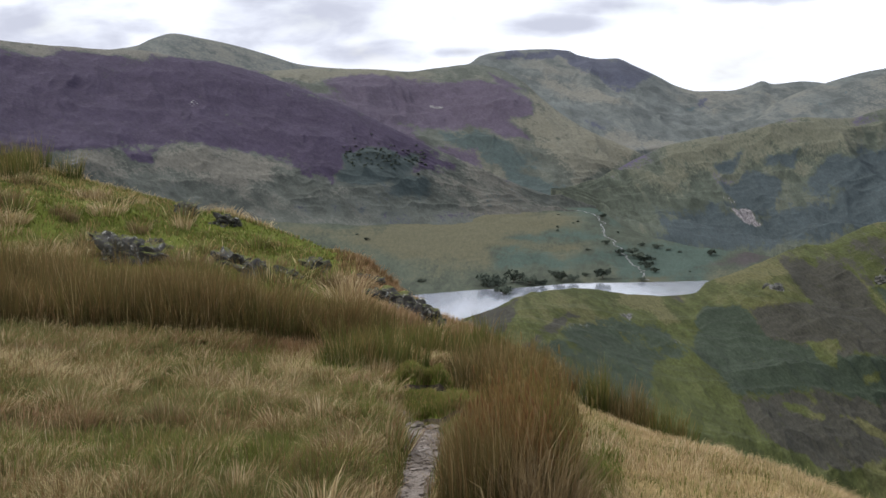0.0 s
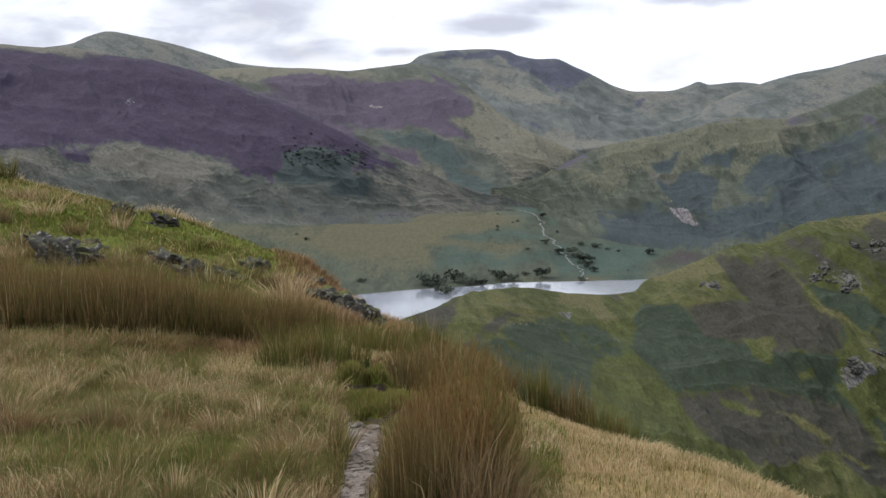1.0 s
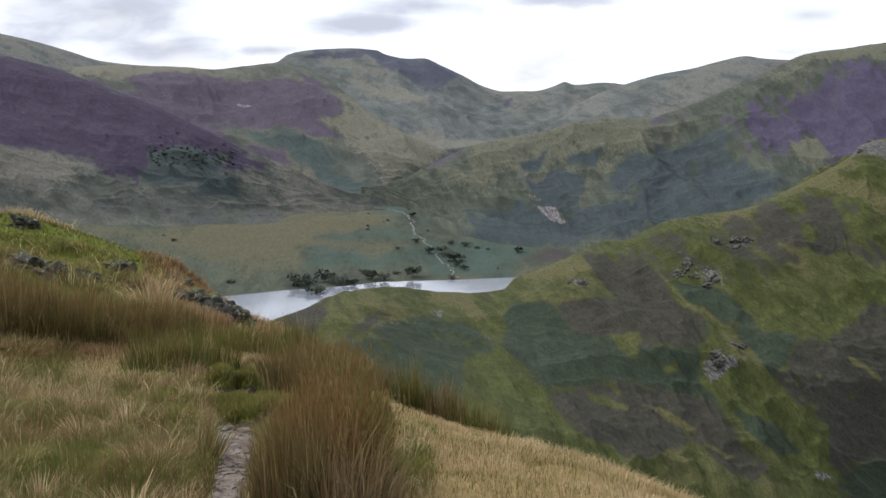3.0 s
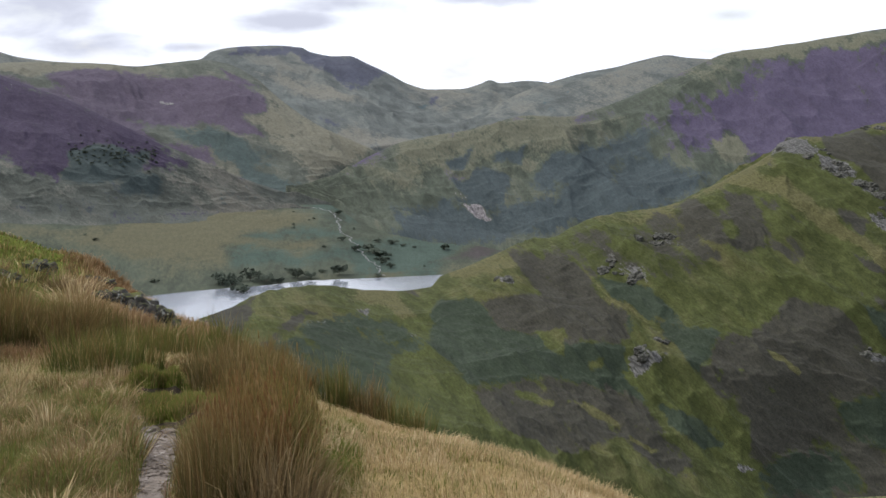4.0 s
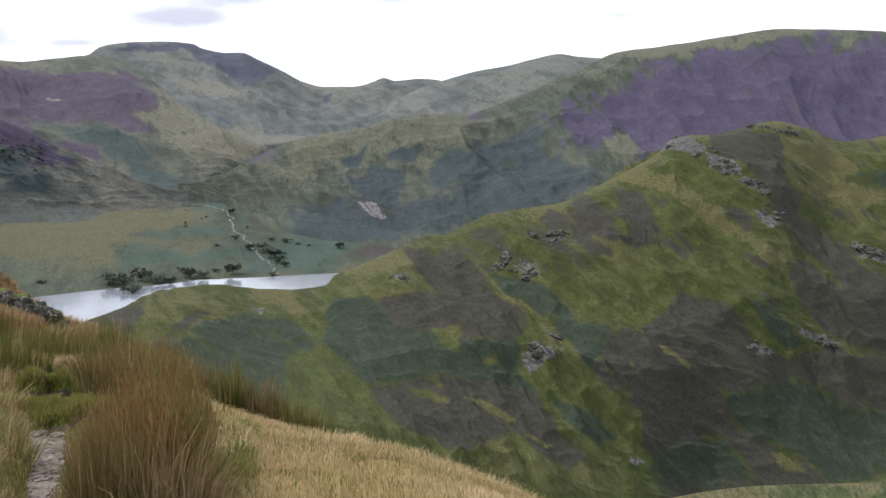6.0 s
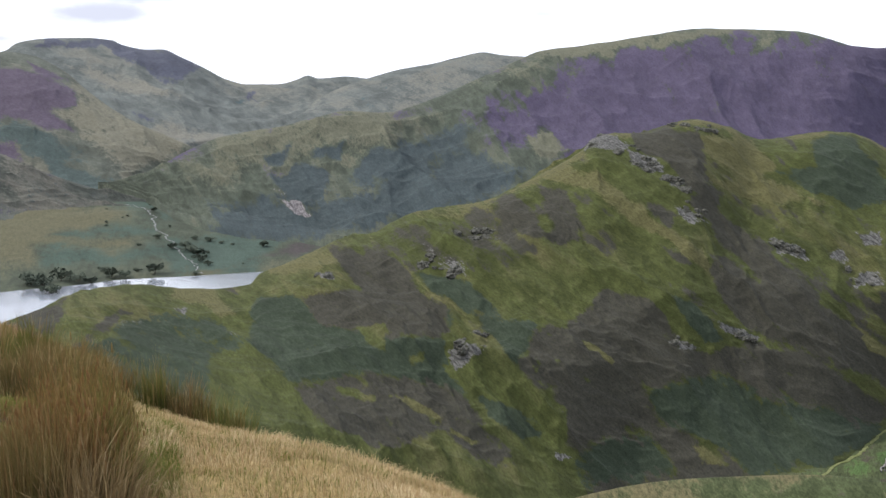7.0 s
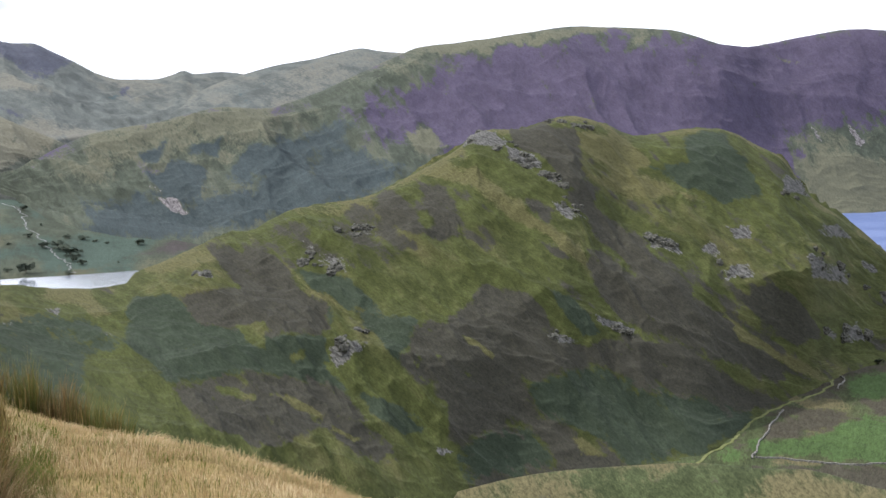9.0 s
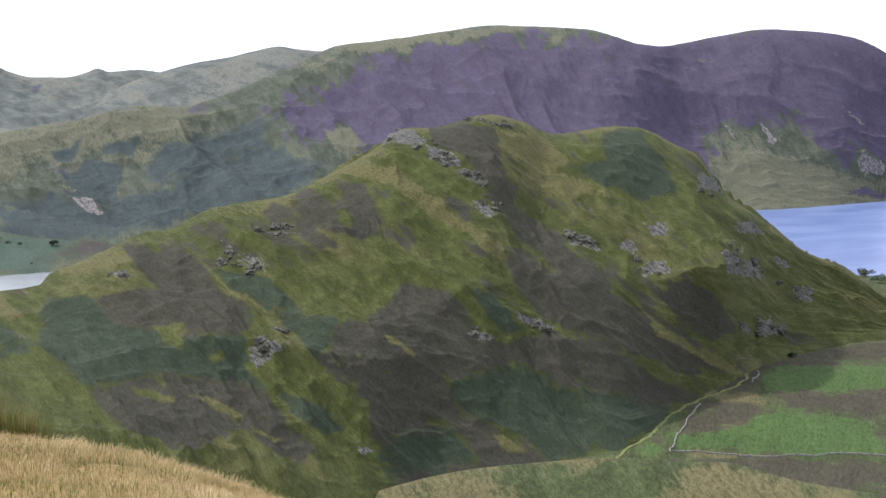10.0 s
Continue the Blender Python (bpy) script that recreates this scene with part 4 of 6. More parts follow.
cover(FLAT_TOP_COVER, "heather", 0.2, 0.8, [(11.53, -1.08), (12.02, -1.04), (12.18, -1.59), (11.73, -1.49)])
cover(FLAT_TOP_COVER, "dry", 0.5, 0.8, [(7.71, -2.57), (10.75, -3.15), (8.99, -3.40), (7.20, -3.13)])
cover(FLAT_TOP_COVER, "dry", 0.4, 0.7, [(3.62, 0.17), (5.92, -0.25), (7.96, -1.04), (5.92, -0.89)])
LONG_FELL_COVER = []
cover(LONG_FELL_COVER, "dry", 0.7, 0.6, [(10.22, -3.14), (12.58, -2.53), (14.98, -2.11), (18.18, -1.84), (18.16, -3.15), (16.90, -3.91), (17.14, -4.54), (16.15, -4.41), (14.94, -3.90), (12.53, -4.14), (10.14, -5.33)])
cover(LONG_FELL_COVER, "bracken", 0.8, 1, [(10.11, -6.36), (12.48, -5.87), (14.88, -6.46), (17.36, -5.81), (18.13, -4.98), (16.39, -4.66), (17.40, -3.86), (19.89, -4.62), (21.42, -3.60), (23.98, -4.67), (22.43, -5.83), (18.61, -6.51), (14.85, -7.46), (10.05, -7.83)])
cover(LONG_FELL_COVER, "bracken", 0.3, 0.9, [(12.42, -3.89), (13.75, -3.40), (12.77, -4.19)])
cover(LONG_FELL_COVER, "bracken", 0.3, 1, [(14.51, -3.70), (15.98, -3.23), (15.72, -3.90)])
cover(LONG_FELL_COVER, "bracken", 0.4, 1.2, [(12.79, -4.93), (13.96, -4.25), (15.04, -4.65), (14.70, -5.78), (13.44, -5.76)])
cover(LONG_FELL_COVER, "rock", 0.2, 1.2, [(13.15, -5.98), (13.92, -5.89), (14.44, -6.43), (13.66, -6.44)])
cover(LONG_FELL_COVER, "rock", 0.3, 0.5, [(12.37, -5.49), (13.45, -5.26), (13.32, -5.76)])
cover(LONG_FELL_COVER, "bracken", 0.4, 0.8, [(17.36, -3.48), (19.70, -3.48), (19.69, -4.42), (18.38, -4.72), (16.84, -4.34)])
cover(LONG_FELL_COVER, "bracken", 0.5, 0.75, [(19.86, -3.04), (21.44, -2.20), (22.83, -2.49), (21.43, -3.44), (19.90, -3.71)])
cover(LONG_FELL_COVER, "heather", 2, 1.15, [(23.99, -1.08), (27.57, 0.19), (30.90, 1.12), (32.18, 1.52), (35.24, 1.55), (36.77, 1.32), (37.80, 0.83), (39.54, 1.02), (43.93, 1.73), (50.74, 0.88), (51.01, -3.30), (47.31, -3.48), (45.37, -2.80), (42.94, -3.11), (41.77, -4.61), (40.01, -4.66), (35.41, -4.52), (32.81, -4.31), (30.20, -3.57), (27.60, -3.66), (25.01, -2.65), (23.47, -2.92), (21.94, -1.99)])
cover(LONG_FELL_COVER, "dry", 0.35, 0.9, [(24.11, -2.74), (25.58, -2.54), (26.44, -3.62), (25.01, -3.83)])
LONG_FELL_STREAKS = []
cover(LONG_FELL_STREAKS, "dry", 0.4, 0.6, [(29.57, 1.08), (30.15, 0.07), (30.98, -0.48), (31.26, -1.75), (32.56, -1.99), (32.74, -0.71), (33.58, -1.72), (32.77, -2.30), (31.48, -2.32), (30.63, -1.30)])
cover(LONG_FELL_STREAKS, "dry", 0.25, 0.7, [(34.68, 1.65), (35.54, 1.66), (34.19, 0.79)])
cover(LONG_FELL_STREAKS, "dry", 0.25, 0.8, [(40.30, 0.78), (43.07, 0.49), (41.56, 0.32)])
cover(LONG_FELL_STREAKS, "dry", 0.25, 0.7, [(24.75, 0.84), (29.10, 1.58), (32.68, 1.98), (35.23, 1.86), (32.69, 1.58), (29.62, 1.16), (26.29, 0.48)])
cover(LONG_FELL_STREAKS, "dry", 0.5, 0.9, [(42.23, -4.90), (42.96, -3.36), (45.42, -3.74), (47.37, -4.42), (51.11, -4.87), (51.15, -5.52), (46.02, -5.97), (43.46, -6.27)])
cover(LONG_FELL_STREAKS, "dry", 0.5, 0.5, [(39.94, -2.88), (42.66, -2.19), (45.86, -2.98), (42.96, -3.56)])
cover(LONG_FELL_STREAKS, "rock", 0.2, 1, [(44.08, -2.23), (44.81, -2.89), (44.54, -3.19)])
cover(LONG_FELL_STREAKS, "rock", 0.2, 0.9, [(42.36, -2.27), (43.01, -2.98), (42.69, -2.87)])
cover(LONG_FELL_STREAKS, "rock", 0.35, 0.9, [(48.25, -3.35), (49.67, -3.84), (49.01, -4.40), (48.01, -4.15)])
cover(LONG_FELL_STREAKS, "heather", 0.3, 0.9, [(47.77, -5.27), (48.58, -4.99), (50.21, -4.99), (48.60, -5.40)])
cover(LONG_FELL_STREAKS, "rock", 0.25, 0.8, [(47.19, -1.34), (48.42, -2.29), (48.19, -2.37)])
PASTURE_COVER = []
cover(PASTURE_COVER, "heather", 0.5, 0.8, [(40.41, -14.61), (43.40, -12.91), (45.85, -11.99), (49.87, -11.42), (49.93, -12.40), (44.93, -13.30), (43.50, -14.91)])
cover(PASTURE_COVER, "bracken", 0.5, 0.9, [(44.29, -15.47), (46.49, -14.72), (48.95, -14.98), (49.97, -16.04), (46.11, -16.72), (44.23, -16.84)])
cover(PASTURE_COVER, "bracken", 0.5, 0.85, [(44.80, -13.19), (47.83, -12.53), (50.69, -12.57), (50.77, -13.78), (47.18, -13.92), (45.08, -13.92)])
cover(PASTURE_COVER, "heather", 0.5, 0.95, [(40.79, -17.55), (46.12, -16.97), (50.98, -16.83), (51.03, -17.64), (43.68, -18.49), (40.31, -18.51)])
cover(PASTURE_COVER, "heather", 0.4, 0.9, [(45.35, -14.32), (50.75, -13.53), (50.82, -14.54), (46.01, -14.91)])
cover(PASTURE_COVER, "dry", 0.4, 0.8, [(40.66, -14.34), (44.73, -14.32), (43.50, -14.96)])
cover(PASTURE_COVER, "dry", 0.3, 0.8, [(41.80, -16.78), (43.85, -16.87), (43.62, -17.26), (41.82, -17.33)])
cover(PASTURE_COVER, "bracken", 0.3, 0.8, [(40.48, -16.37), (44.30, -15.84), (44.09, -16.61), (40.77, -16.98)])
cover(PASTURE_COVER, "heather", 0.4, 0.7, [(40.96, -15.33), (44.25, -14.85), (44.29, -15.60), (41.25, -16.19)])
VALLEY_COVER = []
cover(VALLEY_COVER, "dry", 0.6, 0.75, [(-3.75, -6.55), (0.44, -5.98), (5.14, -6.16), (6.69, -7.71), (3.04, -8.53), (-2.21, -7.94)])
cover(VALLEY_COVER, "bracken", 0.5, 0.9, [(2.05, -7.69), (4.61, -7.92), (5.65, -8.49), (2.51, -8.61)])
cover(VALLEY_COVER, "bracken", 0.6, 1, [(8.24, -7.71), (13.31, -7.53), (11.82, -9.01), (8.25, -9.05)])
cover(VALLEY_COVER, "bracken", 0.4, 0.8, [(2.52, -7.23), (5.66, -6.94), (7.21, -7.20), (4.35, -7.50)])
cover(VALLEY_COVER, "bracken", 0.4, 0.7, [(5.65, -7.97), (8.24, -7.84), (8.25, -8.48), (5.91, -8.49)])
cover(VALLEY_COVER, "heather", 0.4, 0.7, [(11.82, -8.45), (14.05, -7.39), (16.97, -7.09), (15.79, -8.37)])

# ---- the large forms of the ground ----


def fell(name, lines, first, last, across, counts, mat, amp, size, label, covers, seed, crest=None, category="hill", ribs=0.5, skew=0.0, rough=0.3, apron=24, out=60, taper=None, lie=(-40, 0.6)):
    """A hill side lofted through its foot, flank and crest lines, roughened with slanting ribs and gullies that die out at the crest."""
    lines = [shifted(lines[0], -out, apron)] + list(lines)
    counts = [8] + list(counts)
    b, r, z, v = loft(lines, first, last, across, counts)
    crest = len(lines) - 2 if crest is None else crest + 1
    x, y = plan(b, r)
    w = 0.12 + 0.88 * np.minimum(smooth(np.abs(v - crest), 0, 0.5), smooth(v, 1.0, 1.4) * 0.8 + 0.2)
    reach = np.radians(b + skew * (v - crest)) * r.mean()
    bump = fbm(x / size, y / size, 6, seed)
    down = ridged(reach / size + 0.28 * fbm(x / size, y / size, 3, seed + 40), v * 1.1 + r / (size * 5), 5, seed + 20) - 0.5
    knobs = ridged(x / size * 4.5, y / size * 4.5, 4, seed + 60) - 0.5
    if taper:
        w = w * (0.3 + 0.7 * smooth(b, *taper))
    z = z + amp * (w * (0.45 * bump + ribs * down) + rough * np.minimum(w * 1.5, 1) * knobs * smooth(v, 0.8, 1.6) * (0.35 + smooth(down, 0.0, 0.3)))
    ob = sheet(name, b, r, z, mat, covers(b, r, z, v - 1, bump, down) if covers else None, lie)
    GROUNDS[label] = Surface(b, r, z)
    return tagged(ob, label, category, kind="structure")


class Surface:
    """Height of a laid sheet at any bearing and distance."""

    def __init__(self, b, r, z):
        self.b0, self.b1 = b[0, 0], b[0, -1]
        self.r = np.linspace(max(r.min(), 0.5), r.max(), 1400)
        self.z = np.stack([np.interp(self.r, r[:, k], z[:, k]) for k in range(r.shape[1])], 1)

    def at(self, b, r):
        u = np.clip((np.asarray(b, float) - self.b0) / (self.b1 - self.b0) * (self.z.shape[1] - 1), 0, self.z.shape[1] - 1.001)
        t = np.clip((np.asarray(r, float) - self.r[0]) / (self.r[-1] - self.r[0]) * (len(self.r) - 1), 0, len(self.r) - 1.001)
        i, j = t.astype(int), u.astype(int)
        p, q = t - i, u - j
        return (self.z[i, j] * (1 - p) + self.z[i + 1, j] * p) * (1 - q) + (self.z[i, j + 1] * (1 - p) + self.z[i + 1, j + 1] * p) * q


GROUNDS = {}


def flat_covers(**levels):
    def covers(b, r, z, v, bump, down):
        return {key: np.full_like(r, level) for key, level in levels.items()}
    return covers


# valley floor: a sheet under all the fells, with the lake bed sunk into it
valley_lines = [[(-40, 900, -330), (60, 900, -330)], shifted(SHORE, -260, 16), SHORE, shifted(SHORE, 25, -3), FLATS, [(-40, 2640, -224), (20, 2640, -232), (33, 2900, -236), (60, 4100, -236)], [(-40, 3150, -176), (20, 3150, -176), (33, 3300, -190), (60, 4400, -220)], [(-40, 4900, -180), (60, 4900, -180)]]


def valley_covers(b, r, z, v, bump, down):
    wet = sight(b, r, z, [(9.0, -6.0, 5.5, 0.9, -4), (-3.0, -6.2, 4.0, 0.35, 2), (14.0, -6.5, 4.5, 0.8, 0), (-12.0, -5.2, 8.0, 0.9, 0)])
    return grown(b, r, z, {"bracken": 0.4 * wet - 0.35 * bump + 0.12, "dry": 0.30 + 0.5 * bump, "heather": smooth(np.abs(v - 2.05), 0.06, 0.0) * 0.8, "rock": 0.0 * r}, VALLEY_COVER, lie=(0, 0.4))



b, r, z, v = loft(valley_lines, -40, 60, 460, [4, 30, 8, 150, 60, 30, 6])
x, y = plan(b, r)
bump = fbm(x / 160, y / 160, 5, 3)
z = z + smooth(v, 2.9, 3.4) * (4.0 * bump + 1.5 * fbm(x / 40, y / 40, 4, 9))
VALLEY_FLOOR = Surface(b, r, z)
tagged(sheet("ground", b, r, z, VALLEY, valley_covers(b, r, z, v, bump, bump)), "green and tan valley floor of rough grass beside the lake", "ground", kind="structure")

# base sheet all round, out to the horizon
b, r, z, v = loft([[(-180, 30, -332)], [(-180, 1500, -332)], [(-180, 4950, -332)]], -180, 180, 121, [6, 10])
tagged(sheet("ground", b, r, z, VALLEY, {"dry": 0 * r, "heather": 0 * r, "bracken": 0 * r, "rock": 0 * r}), "low ground under the fells out to the horizon", "ground", kind="structure")

# lake
b, r, z, v = loft([[(-40, 1000, LAKE)], [(-40, 3600, LAKE)]], -30, 70, 60, [30])
# one mask for rougher water and for the bluer painted sky reflection
tagged(sheet("water", b, r, z, WATER, {"wind_sky": smooth(b, 20, 30)}), "pale silver-blue lake with a lightly rippled surface", "lake", kind="structure")

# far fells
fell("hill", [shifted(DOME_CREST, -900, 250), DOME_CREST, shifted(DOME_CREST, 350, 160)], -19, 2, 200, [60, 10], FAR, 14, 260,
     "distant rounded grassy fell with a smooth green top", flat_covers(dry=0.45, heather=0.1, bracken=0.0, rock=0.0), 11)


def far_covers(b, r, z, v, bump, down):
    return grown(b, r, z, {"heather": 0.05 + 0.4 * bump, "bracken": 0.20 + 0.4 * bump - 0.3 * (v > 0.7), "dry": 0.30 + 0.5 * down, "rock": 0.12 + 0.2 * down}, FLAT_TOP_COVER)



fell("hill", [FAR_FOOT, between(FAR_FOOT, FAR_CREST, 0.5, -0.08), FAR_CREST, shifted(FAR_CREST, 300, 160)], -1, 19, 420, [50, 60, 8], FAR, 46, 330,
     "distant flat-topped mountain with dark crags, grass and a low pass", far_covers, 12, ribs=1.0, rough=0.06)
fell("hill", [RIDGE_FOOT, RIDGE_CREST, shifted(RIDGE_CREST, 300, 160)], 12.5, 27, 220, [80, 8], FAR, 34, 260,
     "distant haze-tinted green fell with faint gullies behind the heather fell", lambda b, r, z, v, bump, down: {"dry": 0.35 + 0.4 * bump, "bracken": 0.3 + 0.5 * down, "heather": 0.15 + 0.3 * bump, "rock": 0.1 + 0 * r}, 13)


def mid_covers(b, r, z, v, bump, down):
    return grown(b, r, z, {"heather": 0.12 + 0.4 * bump - 0.15 * down, "bracken": 0.22 + 0.35 * down, "dry": 0.30 + 0.3 * down, "rock": 0.10 + 0.2 * down}, HEATHER_FELL_COVER, PURPLE_FELL_COVER, lie=(-30, 0.45))



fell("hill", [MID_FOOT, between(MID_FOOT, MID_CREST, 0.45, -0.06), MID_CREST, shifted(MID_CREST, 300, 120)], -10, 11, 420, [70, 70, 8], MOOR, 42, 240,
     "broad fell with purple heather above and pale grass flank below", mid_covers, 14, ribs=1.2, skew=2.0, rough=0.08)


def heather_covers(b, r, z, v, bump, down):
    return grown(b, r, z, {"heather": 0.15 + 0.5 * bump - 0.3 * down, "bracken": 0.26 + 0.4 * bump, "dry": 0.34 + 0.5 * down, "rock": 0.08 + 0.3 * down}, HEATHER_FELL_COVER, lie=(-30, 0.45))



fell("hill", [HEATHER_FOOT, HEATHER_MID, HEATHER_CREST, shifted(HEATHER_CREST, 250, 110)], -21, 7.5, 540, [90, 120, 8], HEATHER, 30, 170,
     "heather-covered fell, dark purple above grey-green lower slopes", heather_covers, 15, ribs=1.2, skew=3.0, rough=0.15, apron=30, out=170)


def broad_covers(b, r, z, v, bump, down):
    # dry cover also rises towards the crest, painting the upper flank as sunlit
    done = grown(b, r, z, {"heather": 0.08 + 0.3 * bump - 0.3 * down, "bracken": 0.28 - 0.3 * smooth(b, 30, 38) - 0.4 * bump - 0.2 * down, "dry": 0.24 + 0.55 * down + 0.22 * smooth(v, 1.3, 1.95), "rock": 0.04 + 0.0 * r}, LONG_FELL_COVER, LONG_FELL_STREAKS, lie=(-60, 0.5))
    # gullies and ribs break the heather
    done["heather"] = done["heather"] + 0.25 * bump - 0.35 * down
    done["rock"] = done["rock"] + 0.22 * np.maximum(down, 0)
    return done



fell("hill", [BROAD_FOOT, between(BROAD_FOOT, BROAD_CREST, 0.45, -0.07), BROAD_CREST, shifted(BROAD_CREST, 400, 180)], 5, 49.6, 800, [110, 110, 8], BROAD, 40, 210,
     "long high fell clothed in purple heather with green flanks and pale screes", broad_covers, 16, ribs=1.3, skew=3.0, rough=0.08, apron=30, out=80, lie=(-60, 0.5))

# near ridge across the dale
KNOTT = sorted(KNOTT_CREST + KNOTT_CREST_EAST)


def knott_covers(b, r, z, v, bump, down):
    e = np.degrees(np.arctan2(z - EYE, r))
    slant = b + 1.1 * e
    streak = fbm(slant * 0.9, (e - b * 0.4) * 0.35, 5, 71)
    fleck = fbm(slant * 2.6, (e - b * 0.4) * 1.0, 5, 77, 0.6)
    done = grown(b, r, z, {"heather": 0.12 + 0.40 * streak + 0.25 * fleck - 0.25 * down, "bracken": 0.12 + 0.3 * bump + 0.25 * fleck, "dry": 0.14 + 0.40 * smooth(v, 1.75, 1.95) * smooth(v, 2.1, 2.0) + 0.7 * down + 0.25 * fleck,
                           "rock": 0.05 + 0.30 * np.maximum(down, 0) * smooth(b, 14, 20) + 0.15 * fleck}, RIDGE_COVER, RIDGE_FLANK, RIDGE_HEAD, RIDGE_STONE, lie=(-38, 0.4))
    done["heather"] = done["heather"] + 0.16 * streak + 0.22 * fleck - 0.22 * down
    done["dry"] = done["dry"] + 0.35 * np.maximum(down, 0) + 0.15 * fleck
    return done



# the flank's spurs run slantwise down the dale
KNOTT_MID = [(a + 4.5 * float(smooth(a, 8, 18) * smooth(a, 46, 37)), r, z) for a, r, z in between(KNOTT_FOOT, KNOTT, 0.5, -0.02)]
knott_lines = [KNOTT_FOOT, KNOTT_MID, KNOTT, shifted(KNOTT, 60, 30), [(-2, 1350, -320), (30, 1600, -320), (52, 1760, -325)]]
fell("hill", knott_lines, -1.2, 51.4, 900, [160, 170, 12, 10], NEAR_HILL, 15, 66, "craggy green ridge with dark heather and bracken slopes", knott_covers, 17, crest=2, category="ridge", ribs=1.9, skew=7.0, rough=0.09, taper=(10, 20), lie=(-38, 0.4))

# dale floor between the ridge and the viewer's hill, down to the lake shore
field_lines = [[(0, 420, -225)], [(0, 620, -246)], [(0, 800, -259)], [(0, 1000, -266)], [(30, 1010, -277), (40, 1300, -278), (45, 1450, -278), (62, 1450, -278)],
               [(30, 1020, -300), (42, 1450, -300), (46, 1800, -288), (62, 1800, -288)], [(30, 1030, -310), (42, 1500, -310), (46, 2000, -298), (62, 2000, -298)]]


def field_covers(b, r, z, v, bump, down):
    x, y = plan(b, r)
    tuft = fbm(x / 22, y / 22, 5, 53, 0.6)
    done = grown(b, r, z, {"bracken": 0.26 + 0.4 * bump + 0.3 * tuft, "dry": 0.22 + 0.3 * bump + 0.3 * smooth(r, 800, 720), "heather": 0.28 - 0.3 * tuft, "rock": 0.0 * r}, PASTURE_COVER, lie=(-8, 0.35))
    done["dry"], done["heather"] = done["dry"] + 0.4 * tuft, done["heather"] - 0.35 * tuft
    return done



b, r, z, v = loft(field_lines, 22, 62, 420, [16, 60, 60, 60, 20, 14])
x, y = plan(b, r)
bump = fbm(x / 60, y / 60, 5, 23)
z = z + (2.2 * bump + 0.8 * fbm(x / 14, y / 14, 4, 29)) * smooth(r, 2000, 1700)
DALE = Surface(b, r, z)
tagged(sheet("ground", b, r, z, FIELD, field_covers(b, r, z, v, bump, bump)), "rough green pasture on the dale floor", "ground", kind="structure")
fell("hill", [shifted(HUMMOCK_CREST, -110, 40), HUMMOCK_CREST, shifted(HUMMOCK_CREST, 40, 30)], 24, 50, 300, [60, 16], FIELD, 3.0, 40,
     "low hummock of tan grass on the dale floor", lambda b, r, z, v, bump, down: {"dry": 0.5 + 0.6 * bump, "heather": 0.18 + 0.7 * down, "bracken": 0 * r, "rock": 0 * r}, 19)

# ---- the viewer's own hillside ----
near_lines = [[(-180, 0.004, 0.0)], [(-60, 3.0, 0.05), (0, 3.0, 0.02), (20, 3.0, -0.05), (60, 3.0, -0.1)], SWARD, EDGE, shifted([(a, r * 1.25, z) for a, r, z in EDGE], 0, 1.4),
              shifted([(a, r * 2.2, z) for a, r, z in EDGE], 0, 12), [(-180, 90, -45)], [(-180, 330, -185)], [(-180, 480, -260)]]


def near_ground(b, r, z):
    """Tussocks and hollows of the hillside."""
    x, y = plan(b, r)
    return z + smooth(r, 0.5, 3) * (0.05 * fbm(x / 0.9, y / 0.9, 4, 31) + np.clip(r / 40, 0, 0.4) * 0.45 * fbm(x / 3.0, y / 3.0, 4, 37) * smooth(r, 6, 12) + 0.13 * fbm(x / 1.1, y / 1.1, 3, 39) * smooth(r, 10, 12.5))


def path_line(r):
    """Bearing of the trodden path at a distance."""
    return hermite(np.asarray(r, float), [4.0, 4.6, 5.2, 5.9, 6.6, 7.4, 9.0], [-2.6, -2.15, -1.65, -1.15, -1.0, -1.5, -1.6])


def path_width(r):
    """Half the width of bare ground: the grass closes over the path towards the viewer."""
    return hermite(np.asarray(r, float), [4.2, 5.0, 6.0, 6.8, 7.4], [0.03, 0.05, 0.075, 0.11, 0.15])


NB, NR, NZ, NV = loft(near_lines, -26, 62, 620, [12, 90, 130, 14, 14, 16, 10, 6])
NZ = near_ground(NB, NR, NZ) - 0.08 * smooth(np.abs(np.radians(NB - path_line(NR))) * NR, 0.32, 0.12) * smooth(NR, 8.2, 7.6)
NEAR = Surface(NB[:262], NR[:262], NZ[:262])


def near_covers(b, r, z):
    x, y = plan(b, r)
    blot = fbm(x / 1.6, y / 1.6, 4, 41)
    away = np.abs(np.radians(b - path_line(r))) * r
    wide = path_width(r)
    path = smooth(away + 0.05 * blot, wide + 0.05, wide - 0.02) * smooth(r, 7.5, 7.0)
    bank = smooth(r, 10.8, 13.0) * smooth(b, 4, -2)
    moss = 0.75 * bank + 0.35 * blot + 0.12 + 0.6 * smooth(np.abs(b - 1.0), 2.4, 1.0) * smooth(r, 6.6, 7.4) * smooth(r, 10, 9.3)
    tan = smooth(b + 1.5 * blot, 4.5, 7.5) * 0.9 + 0.25 * blot
    return {"path": path, "moss": moss * (1 - path), "tan": tan * (1 - path) * (1 - bank)}


